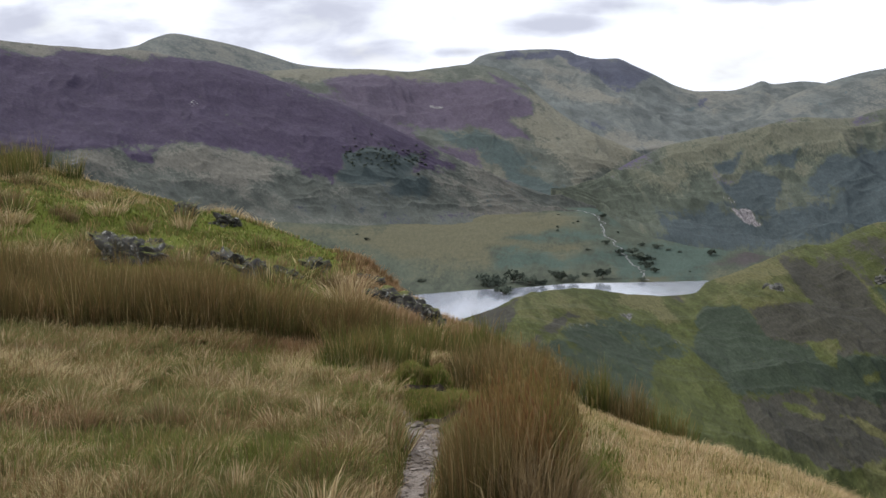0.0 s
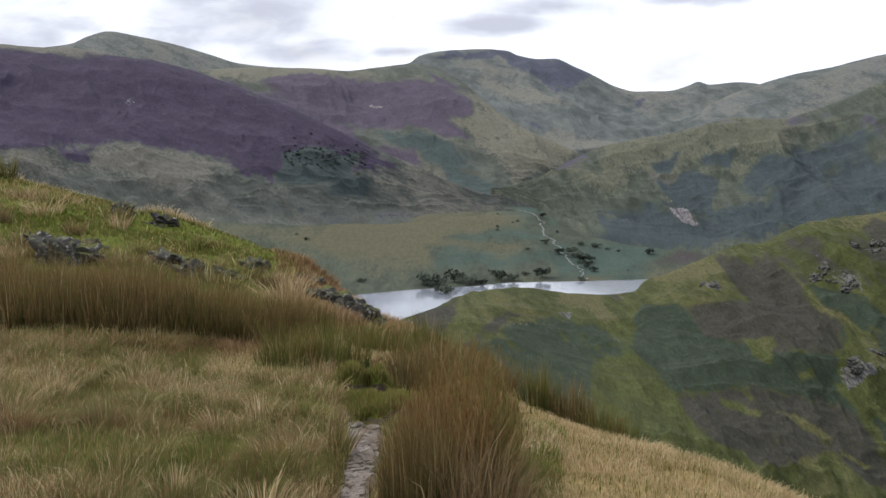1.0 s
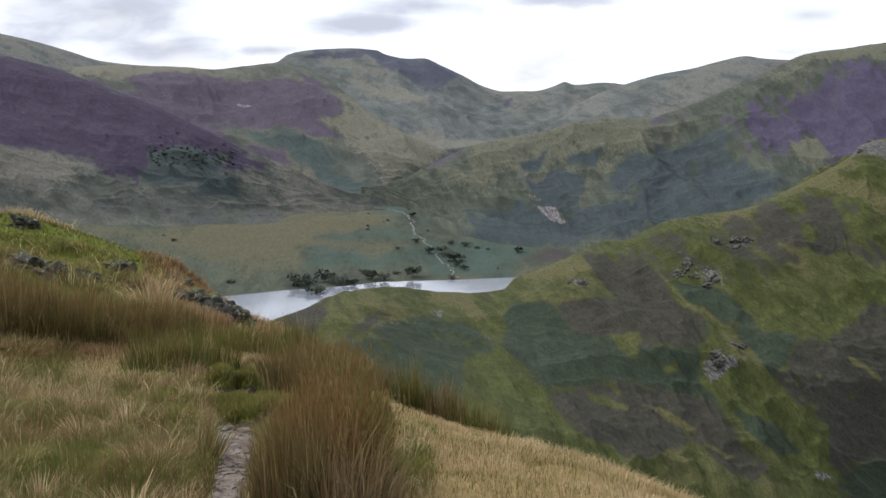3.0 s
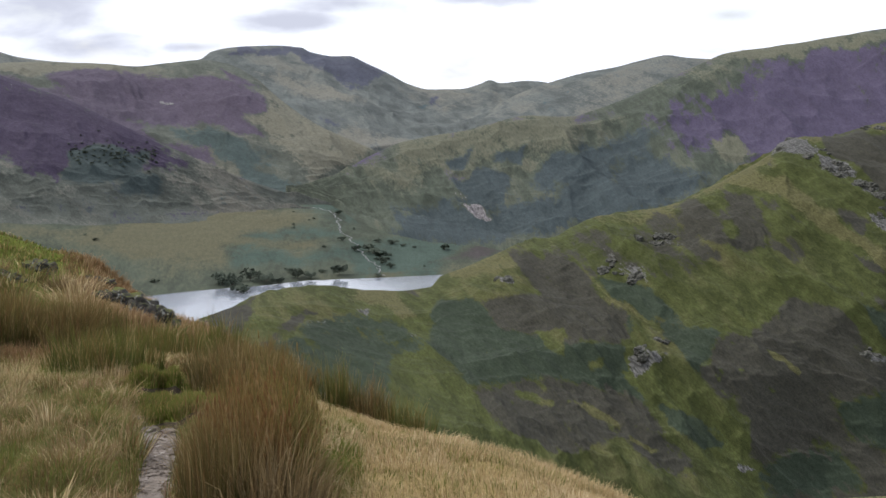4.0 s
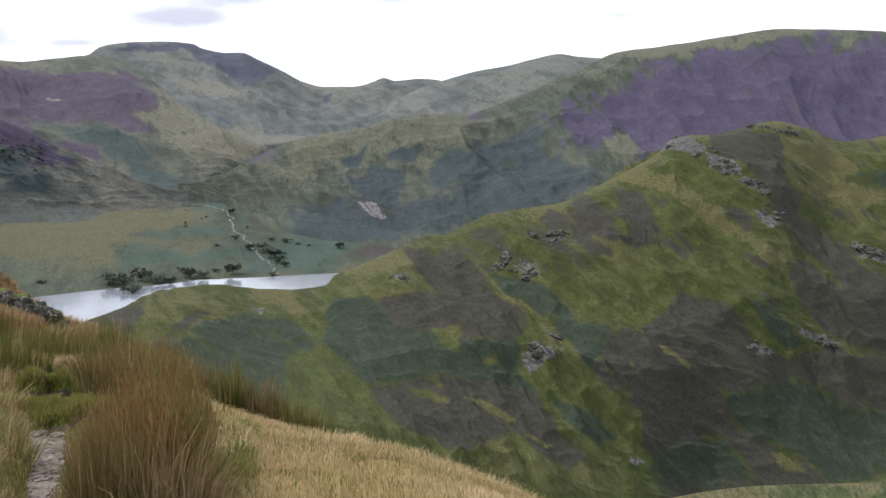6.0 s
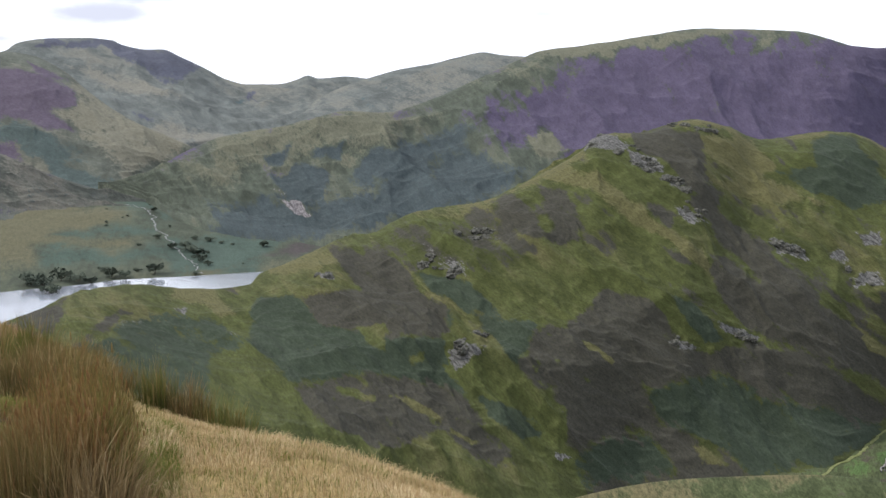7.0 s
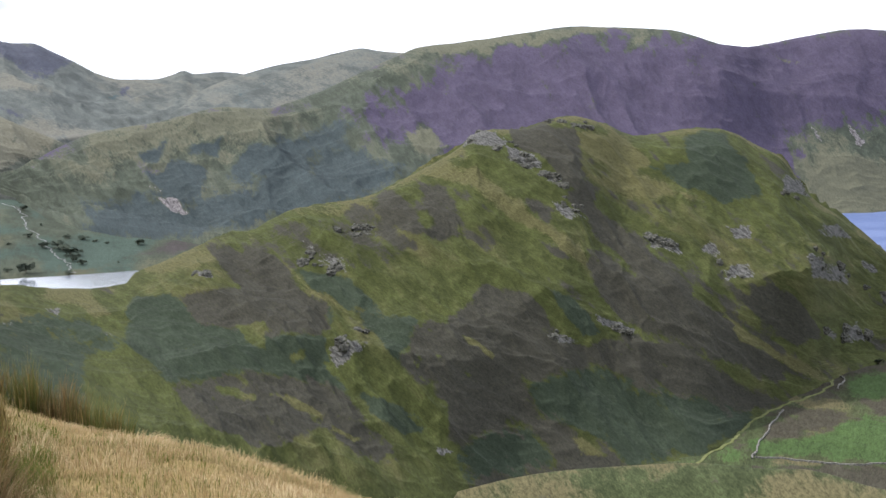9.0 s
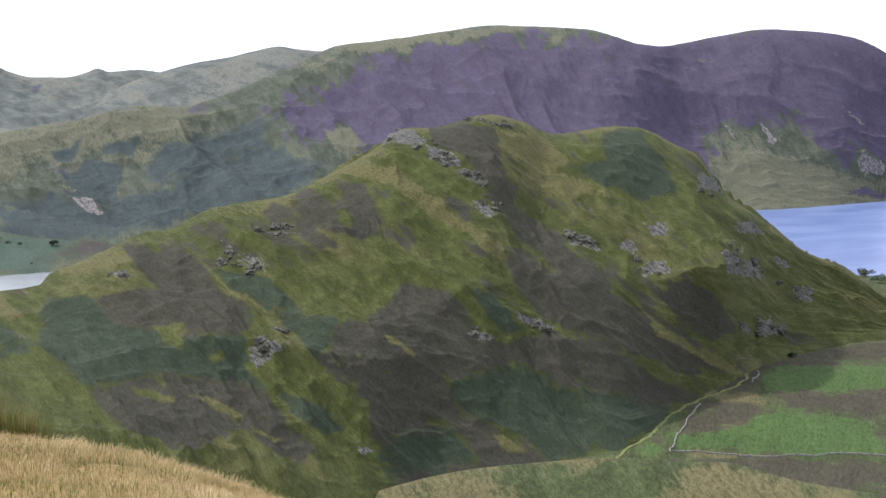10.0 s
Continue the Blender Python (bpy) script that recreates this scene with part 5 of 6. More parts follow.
tagged(sheet("ground", NB, NR, NZ, TURF, near_covers(NB, NR, NZ)), "grassy fell side with moss, dry grass and a worn path", "ground", kind="structure")
b, r, z, v = loft([[(-180, 0.004, 0.0)], [(62, 5, -0.5), (90, 8, -0.8), (180, 8, 0.2), (334, 8, -0.2)], [(62, 11, -12.4), (90, 30, -8), (180, 40, 6), (270, 40, 5), (334, 27, 0.3)],
                   [(62, 90, -45), (90, 300, -90), (180, 300, 70), (270, 300, 40), (334, 90, -45)], [(62, 480, -260), (90, 900, -260), (180, 900, 150), (270, 900, 60), (334, 480, -260)], [(-180, 1600, -330)]], 62, 334, 140, [10, 14, 14, 10, 6])
x, y = plan(b, r)
z = z + smooth(r, 4, 30) * 0.4 * fbm(x / 5, y / 5, 4, 43)
tagged(sheet("ground", b, r, z, TURF, {"path": 0 * r, "moss": 0.4 + 0 * r, "tan": 0.3 + 0 * r}), "grassy fell side rising behind the path", "ground", kind="structure")

b, r, z, v = loft([[(-180, -0.25, -0.004)], [(-180, 0.25, -0.004)]], -45, 45, 3, [2])
tagged(sheet("ground", b, r, z, TURF, {"path": 0 * r, "moss": 0.4 + 0 * r, "tan": 0.3 + 0 * r}), "trodden grass underfoot", "ground", kind="structure")
# ---- helpers for loose things ----


def place_of(b, r, z):
    a = math.radians(b)
    return Vector((r * math.sin(a), r * math.cos(a), z))


def mesh_of(name, co, faces, mat, values=None, smooth_shade=False):
    used = sorted({i for f in faces for i in f})
    order = {i: k for k, i in enumerate(used)}
    co = np.asarray(co, float)[used]
    values = {key: np.asarray(value)[used] for key, value in (values or {}).items()}
    me = bpy.data.meshes.new(name)
    me.from_pydata(co.tolist(), [], [tuple(order[i] for i in f) for f in faces])
    for key, value in (values or {}).items():
        layer = me.attributes.new(key, "FLOAT", "POINT")
        layer.data.foreach_set("value", np.asarray(value, np.float32))
    if smooth_shade:
        me.shade_smooth()
    me.materials.append(mat)
    return me


def part(name, me, parent, label=""):
    ob = new(name, me)
    ob.parent = parent
    return tagged(ob, label)


def blades_mesh(name, x, y, z, height, lean_x, lean_y, width, tone, mat, rng, bend=0.55):
    """One mesh of curved tapering blades: root, middle and tip, each its own strip."""
    n = len(x)
    face = rng.uniform(0, math.pi, n)
    sx, sy = np.cos(face) * width / 2, np.sin(face) * width / 2
    mx, my, mz = x + lean_x * height * 0.35, y + lean_y * height * 0.35, z + height * 0.58
    lift = np.sqrt(np.clip(1 - bend * (lean_x ** 2 + lean_y ** 2), 0.15, 1))
    tx, ty, tz = x + lean_x * height, y + lean_y * height, z + height * lift
    co = np.empty((n, 5, 3), np.float32)
    co[:, 0] = np.stack([x - sx, y - sy, z - 0.02], -1)
    co[:, 1] = np.stack([x + sx, y + sy, z - 0.02], -1)
    co[:, 2] = np.stack([mx + sx * 0.8, my + sy * 0.8, mz * 1.0], -1)
    co[:, 3] = np.stack([mx - sx * 0.8, my - sy * 0.8, mz * 1.0], -1)
    co[:, 4] = np.stack([tx, ty, np.maximum(tz, mz * 0 + z + height * 0.2)], -1)
    k = np.arange(n)[:, None] * 5
    loops = (k + np.array([0, 1, 2, 3, 3, 2, 4])).astype(np.int32)
    starts = (np.arange(n)[:, None] * 7 + np.array([0, 4])).astype(np.int32)
    me = bpy.data.meshes.new(name)
    me.vertices.add(n * 5)
    me.vertices.foreach_set("co", co.ravel())
    me.loops.add(n * 7)
    me.loops.foreach_set("vertex_index", loops.ravel())
    me.polygons.add(n * 2)
    me.polygons.foreach_set("loop_start", starts.ravel())
    me.update(calc_edges=True)
    tones = me.attributes.new("tone", "FLOAT", "POINT")
    tones.data.foreach_set("value", np.repeat(np.clip(tone, 0, 1), 5).astype(np.float32))
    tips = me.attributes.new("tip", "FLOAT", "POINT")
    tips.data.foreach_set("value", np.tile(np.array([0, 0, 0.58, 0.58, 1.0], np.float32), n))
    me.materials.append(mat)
    return me


def sow(rng, count, b0, b1, r0, r1, keep):
    """Random places in a sector of the hillside, evenly by area, thinned by keep(b, r, x, y)."""
    b = rng.uniform(b0, b1, count)
    r = np.sqrt(rng.uniform(r0 ** 2, r1 ** 2, count))
    x, y = plan(b, r)
    chosen = rng.uniform(0, 1, count) < keep(b, r, x, y)
    return b[chosen], r[chosen], x[chosen], y[chosen]


def meadow(name, label, count, sector, keep, height, width, mat, seed, clump=0.5, tone_bias=0.0, lean=0.45, patch=0.9):
    """Tussocky grass as one mass of blades: they lean out from their tussock and share its tone."""
    rng = np.random.default_rng(seed)
    b, r, x, y = sow(rng, count, *sector, keep)
    cell = 0.33
    cx, cy = np.floor(x / cell), np.floor(y / cell)
    jx = cx + 0.5 + 0.35 * value_noise(cx * 1.7 + 0.3, cy * 1.3 + 0.7, seed)
    jy = cy + 0.5 + 0.35 * value_noise(cx * 1.1 + 0.6, cy * 1.9 + 0.2, seed + 1)
    ox, oy = x / cell - jx, y / cell - jy
    tuft = lattice(cx.astype(np.int64), cy.astype(np.int64), seed + 5)
    drift = fbm(x / 1.1, y / 1.1, 3, seed + 7)
    big = fbm(x / patch, y / patch, 4, seed + 9)
    tall = height * (0.55 + 0.5 * tuft + 0.45 * drift) * rng.uniform(0.55, 1.2, len(x))
    tall = np.clip(tall, height * 0.15, height * 2.0)
    lx = clump * ox * 1.5 + 0.12 + 0.30 * drift + rng.normal(0, lean * 0.6, len(x))
    ly = clump * oy * 1.5 + 0.25 * big + rng.normal(0, lean * 0.6, len(x))
    norm = np.maximum(np.hypot(lx, ly) / 0.95, 1)
    tone = np.clip(0.45 + tone_bias + 0.55 * big + 0.35 * (tuft - 0.5) + rng.normal(0, 0.27, len(x)), 0, 1)
    z = NEAR.at(b, r)
    me = blades_mesh(name, x, y, z, tall, lx / norm, ly / norm, width * rng.uniform(0.6, 1.3, len(x)) * np.clip(r / 6, 0.8, 3.0), tone, mat, rng)
    return tagged(new(name, me), label, "grass", kind="stuff")


def off_path(b, r):
    return smooth(np.abs(np.radians(b - path_line(r))) * r, path_width(r) - 0.02, path_width(r) + 0.06) + (r > 7.3)


def ledge(b, r):
    """The trodden turf landing where the path steps up."""
    return smooth(np.abs(b - 0.9), 2.7, 2.0) * smooth(r, 6.6, 7.2) * smooth(r, 10.3, 9.7)


def slope_left(b, r, x, y):
    return np.clip(off_path(b, r), 0, 1) * smooth(b, 5.5, 2.0) * (1 - 0.95 * ledge(b, r)) * smooth(r, 11.4, 10.6)


def slope_right(b, r, x, y):
    return smooth(b + 1.2 * fbm(x, y, 3, 3), 3.5, 6.0) * (0.55 + 0.45 * smooth(fbm(x / 0.8, y / 0.8, 3, 13), -0.35, 0.2))


def bank(b, r, x, y):
    return smooth(r, 10.4, 11.6) * (0.45 + 0.55 * smooth(fbm(x / 1.2, y / 1.2, 3, 19), -0.25, 0.3))


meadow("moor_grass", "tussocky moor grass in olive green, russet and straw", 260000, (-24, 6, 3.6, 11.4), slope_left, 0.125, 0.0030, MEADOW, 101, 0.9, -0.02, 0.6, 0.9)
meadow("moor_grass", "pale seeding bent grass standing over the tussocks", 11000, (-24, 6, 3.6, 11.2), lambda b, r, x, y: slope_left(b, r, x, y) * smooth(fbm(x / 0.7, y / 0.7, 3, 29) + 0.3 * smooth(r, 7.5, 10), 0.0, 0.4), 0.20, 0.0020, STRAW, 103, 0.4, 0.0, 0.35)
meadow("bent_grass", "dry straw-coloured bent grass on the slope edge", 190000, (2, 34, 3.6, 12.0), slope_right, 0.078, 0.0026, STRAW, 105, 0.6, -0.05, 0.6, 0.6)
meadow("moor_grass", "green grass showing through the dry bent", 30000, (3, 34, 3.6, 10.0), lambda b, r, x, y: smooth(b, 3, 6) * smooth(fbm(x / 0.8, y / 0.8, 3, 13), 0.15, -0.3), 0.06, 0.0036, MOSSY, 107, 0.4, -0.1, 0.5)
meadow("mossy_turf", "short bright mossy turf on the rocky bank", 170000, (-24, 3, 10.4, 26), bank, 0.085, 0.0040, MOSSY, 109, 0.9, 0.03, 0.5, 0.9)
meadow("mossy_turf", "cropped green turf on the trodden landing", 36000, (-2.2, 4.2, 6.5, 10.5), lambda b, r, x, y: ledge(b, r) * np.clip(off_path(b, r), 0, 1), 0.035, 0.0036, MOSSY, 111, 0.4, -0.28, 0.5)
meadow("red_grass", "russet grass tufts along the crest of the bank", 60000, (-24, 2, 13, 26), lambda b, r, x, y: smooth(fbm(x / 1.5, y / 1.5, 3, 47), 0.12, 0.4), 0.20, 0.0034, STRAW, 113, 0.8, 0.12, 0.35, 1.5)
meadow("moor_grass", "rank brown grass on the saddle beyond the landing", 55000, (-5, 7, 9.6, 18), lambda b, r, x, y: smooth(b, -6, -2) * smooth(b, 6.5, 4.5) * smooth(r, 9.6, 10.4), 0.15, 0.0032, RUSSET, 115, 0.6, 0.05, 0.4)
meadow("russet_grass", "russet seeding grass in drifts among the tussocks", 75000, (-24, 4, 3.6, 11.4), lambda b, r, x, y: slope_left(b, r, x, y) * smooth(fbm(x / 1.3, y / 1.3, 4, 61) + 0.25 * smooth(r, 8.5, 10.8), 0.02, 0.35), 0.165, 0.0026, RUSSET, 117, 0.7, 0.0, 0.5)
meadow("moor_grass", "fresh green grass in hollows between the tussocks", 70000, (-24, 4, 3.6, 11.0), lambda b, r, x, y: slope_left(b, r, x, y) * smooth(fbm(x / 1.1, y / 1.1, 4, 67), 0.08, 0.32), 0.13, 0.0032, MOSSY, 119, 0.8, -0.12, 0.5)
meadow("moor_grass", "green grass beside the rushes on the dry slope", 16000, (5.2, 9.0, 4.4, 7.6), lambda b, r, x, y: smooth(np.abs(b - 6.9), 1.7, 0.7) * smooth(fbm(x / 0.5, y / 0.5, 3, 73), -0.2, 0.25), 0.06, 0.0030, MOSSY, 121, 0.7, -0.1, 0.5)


def rush_meshes(name, stems, spread, height, mat, seed, splay=0.15, slim=1.0, heads=0.0):
    """A clump of rush stems; some carry a small brown flower cluster near the tip."""
    rng = np.random.default_rng(seed)
    a, d = rng.uniform(0, 2 * math.pi, stems), spread * np.sqrt(rng.uniform(0, 1, stems))
    x, y = d * np.cos(a), d * np.sin(a)
    tall = height * rng.uniform(0.35, 1.15, stems) * (1 - 0.2 * (d / spread) ** 2) * (1 + 0.25 * np.sin(a * 3 + seed))
    lx = splay * d / spread * np.cos(a) + 0.05 + rng.normal(0, 0.085, stems)
    ly = splay * d / spread * np.sin(a) + rng.normal(0, 0.085, stems)
    tone = np.clip(rng.normal(0.40, 0.30, stems) + 0.12 * np.sin(a * 2 + seed), 0, 1)
    z, wide = np.zeros(stems), rng.uniform(0.0035, 0.0065, stems) * slim
    if heads:
        k = np.nonzero(rng.uniform(0, 1, stems) < heads)[0]
        up = rng.uniform(0.74, 0.9, len(k))
        x, y, z = np.append(x, x[k] + lx[k] * tall[k] * up * 0.8), np.append(y, y[k] + ly[k] * tall[k] * up * 0.8), np.append(z, tall[k] * up)
        tall, wide, tone = np.append(tall, np.full(len(k), 0.035)), np.append(wide, np.full(len(k), 0.012)), np.append(tone, rng.uniform(0.62, 0.82, len(k)))
        lx, ly = np.append(lx, rng.normal(0.2, 0.3, len(k))), np.append(ly, rng.normal(0, 0.3, len(k)))
    return blades_mesh(name, x, y, z, tall, lx, ly, wide, tone, mat, rng, 0.4)


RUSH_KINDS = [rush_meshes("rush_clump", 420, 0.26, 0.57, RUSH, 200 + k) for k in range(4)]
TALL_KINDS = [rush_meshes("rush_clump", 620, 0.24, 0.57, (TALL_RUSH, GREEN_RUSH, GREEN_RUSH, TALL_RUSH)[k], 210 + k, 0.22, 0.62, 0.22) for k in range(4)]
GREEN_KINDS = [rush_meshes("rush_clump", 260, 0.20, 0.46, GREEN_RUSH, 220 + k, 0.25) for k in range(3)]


def rush(me, b, r, scale, turn, label, group):
    ob = new("rush_clump", me)
    ob.matrix_world = Matrix.Translation(place_of(b, r, float(NEAR.at(b, r)))) @ Matrix.Rotation(turn, 4, "Z") @ Matrix.Diagonal((scale[0], scale[0], scale[1], 1))
    return tagged(ob, label, "rush", group)


rng = random.Random(5)
# the belt of rushes under the bank: deep at one end, narrow at the other
for k in range(190):
    b = rng.uniform(-23.5, -3.7)
    deep = 0.35 + 2.4 * max(0.0, (-b - 4) / 19) ** 1.2
    r = 10.7 + rng.random() ** 1.3 * deep
    high = rng.uniform(0.42, 0.86) * (0.78 + 0.3 * min(1, (-b - 2) / 10))
    rush((RUSH_KINDS + (GREEN_KINDS if b > -11 else GREEN_KINDS[:1]))[k % (7 if b > -11 else 5)], b, r, (rng.uniform(0.9, 1.4), high), rng.uniform(0, 6.28), "brown-tipped soft rush with dark green stems under the bank", "rush belt under the bank")
# the large clump beside the path: russet towards the path, dark green on the slope side
for k in range(36):
    b, r = min(max(2.5, rng.gauss(3.9, 0.8)), 5.0), rng.uniform(4.9, 6.2)
    high = 0.76 - 0.08 * abs(b - 4.0) + rng.uniform(-0.26, 0.14)
    green = b > 4.3 or k % 4 == 0
    rush(TALL_KINDS[(1, 2)[k % 2] if green else (0, 3)[k % 2]], b, r, (0.62, max(0.42, high)), rng.uniform(0, 6.28), "dark green rush clump with brown flower tufts" if green else "tall russet rush clump beside the path", "rushes beside the path")
for k in range(12):
    b, r = rng.uniform(1.0, 2.3), rng.uniform(4.7, 5.3)
    rush(RUSH_KINDS[k % 4], b, r, (0.5, rng.uniform(0.45, 0.75)), rng.uniform(0, 6.28), "thin low rushes at the edge of the path", "rushes beside the path")
DEAD_KINDS = [rush_meshes("dead_rush_tuft", 130, 0.20, 0.40, DEAD, 240 + k, 0.75) for k in range(3)]
for k in range(14):
    b, r = rng.uniform(1.0, 5.4), rng.uniform(4.7, 5.6)
    rush(DEAD_KINDS[k % 3], b, r, (0.7, rng.uniform(0.5, 1.0)), rng.uniform(0, 6.28), "bleached dead rush stems fallen at the foot of the clump", "dead rush stems").name = "dead_rush_tuft"
# behind it, up to the slope edge
for k in range(26):
    b = rng.uniform(1.6, 4.8)
    r = rng.uniform(8.8, 11.0)
    rush((RUSH_KINDS + GREEN_KINDS[:1])[k % 5], b, r, (1.0, rng.uniform(0.36, 0.56)), rng.uniform(0, 6.28), "russet rushes on the brow of the slope", "rushes on the brow")
for b, r, s, kind in [(6.9, 9.2, 0.95, 1), (7.3, 9.0, 1.0, 1), (7.6, 9.1, 0.85, 1), (8.5, 9.0, 0.90, 0), (8.9, 8.9, 0.85, 0), (9.8, 8.8, 0.75, 1), (10.4, 8.7, 0.68, 1), (11.0, 8.6, 0.6, 1)]:
    rush((GREEN_KINDS if kind else RUSH_KINDS)[int(b * 10) % 3], b, r, (0.62, s * (0.82 if kind else 0.6)), b * 3, "green rush clump on the edge of the dry slope" if kind else "brown rush clump on the edge of the dry slope", "rushes on the slope edge")
for b, r, s in [(-4.6, 9.3, 0.9), (-4.0, 9.5, 0.95), (-3.4, 9.2, 0.9), (-2.7, 9.6, 0.85), (-2.2, 9.4, 1.0), (-1.2, 10.6, 1.0), (-0.7, 10.8, 0.95), (0.2, 10.5, 0.95), (0.6, 10.7, 0.8), (1.4, 11.6, 0.9), (2.0, 11.8, 1.0), (-3.1, 10.0, 0.8)]:
    rush(GREEN_KINDS[int(r * 10) % 3], b, r, (1.15, s * 0.9), b * 5, "green rush clump near the turf landing", "rushes near the landing")
TUFT_KINDS = [rush_meshes("grass_tuft", 170, 0.14, 0.24, (STRAW, MEADOW, DEAD, MEADOW)[k], 260 + k, 0.8) for k in range(4)]
for k in range(150):
    b, r = rng.uniform(-23.5, 0.5), rng.uniform(12.0, 23.5)
    if r < 12.0 + 11.5 * min(1.0, (1.5 - b) / 22) and r > 11.6 - b * 0.07:
        rush(TUFT_KINDS[k % 4], b, r, (rng.uniform(0.9, 2.0), rng.uniform(0.6, 1.25)), rng.uniform(0, 6.28), ("straw-coloured", "olive-brown", "russet", "olive-brown")[k % 4] + " grass tussock on the mossy bank", "grass tussocks on the bank").name = "grass_tussock"
for k in range(60):
    b, r = rng.uniform(-22.5, -2.6), math.sqrt(rng.uniform(4.6 ** 2, 10.4 ** 2))
    rush(TUFT_KINDS[(0, 1, 2, 0)[k % 4]], b, r, (rng.uniform(0.6, 1.1), rng.uniform(0.45, 0.8)), rng.uniform(0, 6.28), ("pale straw", "olive-green", "bleached brown", "pale straw")[k % 4] + " grass tussock on the near slope", "grass tussocks on the slope").name = "grass_tussock"
for k in range(16):
    b = rng.uniform(-23, -15.5)
    rush(GREEN_KINDS[k % 3], b, rng.uniform(20.5, 23.5), (1.3, rng.uniform(0.8, 1.35)), k, "dark green rush clump on the skyline of the bank", "rushes on the skyline")


# ---- rocks ----


def meet(surface, b, e, r0, r1):
    """The place where a line at this bearing and height angle first meets the ground."""
    r = np.linspace(r0, r1, 1500)
    below = np.nonzero(surface.at(np.full_like(r, b), r) >= EYE + r * math.tan(radians(e)))[0]
    d = r[below[0]] if len(below) else r1
    return d, float(surface.at(b, d))


def rock_mesh(name, seed, levels, mat, sharp=0.35, ledges=0.06):
    """A weathered block: a rounded box broken by cracks and ledges."""
    bm = bmesh.new()
    bmesh.ops.create_icosphere(bm, subdivisions=levels, radius=1.0)
    off = Vector((seed * 3.7, seed * 1.9, seed * 5.3))
    for v in bm.verts:
        p = v.co.copy()
        q = max(abs(p.x), abs(p.y), abs(p.z)) ** 0.45
        p = p / q
        cell = noise.voronoi(p * 1.5 + off)[0]
        p *= 0.86 + sharp * (cell[1] - cell[0]) + 0.16 * noise.fractal(p * 2.2 + off, 0.9, 2.1, 4)
        p.z = p.z + ledges * math.sin((p.z + 0.35 * p.x) * 9 + seed)
        v.co = p
    me = bpy.data.meshes.new(name)
    bm.to_mesh(me)
    bm.free()
    me.materials.append(mat)
    return me


for k, (b, e, wide, high) in enumerate(ROCKS):
    r, z = meet(NEAR, b, e, 11.5, 25.0)
    wide, high = r * radians(wide), r * radians(high)
    ob = new("rock", rock_mesh("rock", k + 1, 5, ROCK, 0.75, 0.03))
    ob.matrix_world = Matrix.Translation(place_of(b, r + 0.12, z + high * 0.02)) @ Matrix.Rotation(-math.radians(b) + 0.35 * math.sin(k * 2.1), 4, "Z") @ Matrix.Rotation(math.radians(14 + 8 * math.sin(k)), 4, "Y") @ Matrix.Diagonal((wide * 0.55, wide * 0.42, high * 0.62, 1))
    tagged(ob, "dark lichened rock outcrop breaking through the mossy bank", "rock", "outcrops on the bank")

# crags on the ridge across the dale
RIDGE = GROUNDS["craggy green ridge with dark heather and bracken slopes"]
crag_kinds = [rock_mesh("crag", 60 + k, 4, CRAG, 0.6, 0.0) for k in range(4)]
for k, (pb, pe, w, h, slant) in enumerate(KNOTT_CRAG):
    for i in range(11 if w > 1 else (6 if w > 0.5 else 3)):
        u, v = rng.uniform(-0.9, 0.9) * w, rng.uniform(-0.7, 0.7) * h
        c, s = math.cos(radians(slant)), math.sin(radians(slant))
        b, e = pb + u * c - v * s, pe + u * s + v * c
        d, z = meet(RIDGE, b, e, 640, 1500)
        size = rng.uniform(1.2, 4.4) * (1.2 if w > 1 else 0.85)
        ob = new("crag", crag_kinds[(k + i) % 4])
        ob.matrix_world = Matrix.Translation(place_of(b, d, z - size * 0.50)) @ Matrix.Rotation(rng.uniform(0, 6.28), 4, "Z") @ Matrix.Rotation(rng.uniform(-0.4, 0.4), 4, "X") @ Matrix.Diagonal((size * 1.3, size * 0.9, size * rng.uniform(0.6, 1.0), 1))
        tagged(ob, "grey weathered crag on the grassy ridge", "crag", "crags on the ridge")

# stones on the path: flat pale chips and a few larger ones
rng2 = np.random.default_rng(77)
chips_co, chips_faces = [], []
for k in range(3600):
    r = rng2.uniform(4.2, 7.3)
    b = float(path_line(r)) + np.degrees(rng2.normal(0, 0.55) * path_width(r) / r)
    s = 0.003 + 0.019 * rng2.random() ** 3
    c = place_of(b, r, float(NEAR.at(b, r)) + s * 0.25)
    base = len(chips_co)
    for i in range(6):
        a = i / 6 * 2 * math.pi + rng2.uniform(-0.3, 0.3)
        for lift, grow in ((-0.4, 1.0), (0.35, 0.75)):
            chips_co.append((c.x + s * grow * math.cos(a) * 1.2, c.y + s * grow * math.sin(a), c.z + s * lift * rng2.uniform(0.7, 1.2)))
    for i in range(6):
        j = (i + 1) % 6
        chips_faces.append((base + 2 * i, base + 2 * j, base + 2 * j + 1, base + 2 * i + 1))
    chips_faces.append(tuple(base + 2 * i + 1 for i in range(6)))
tagged(new("path_gravel", mesh_of("path_gravel", chips_co, chips_faces, STONE)), "pale broken stone chips lying on the worn path", "gravel", kind="stuff")
stone_kinds = [rock_mesh("stone", 30 + k, 3, STONE, 0.25) for k in range(3)]
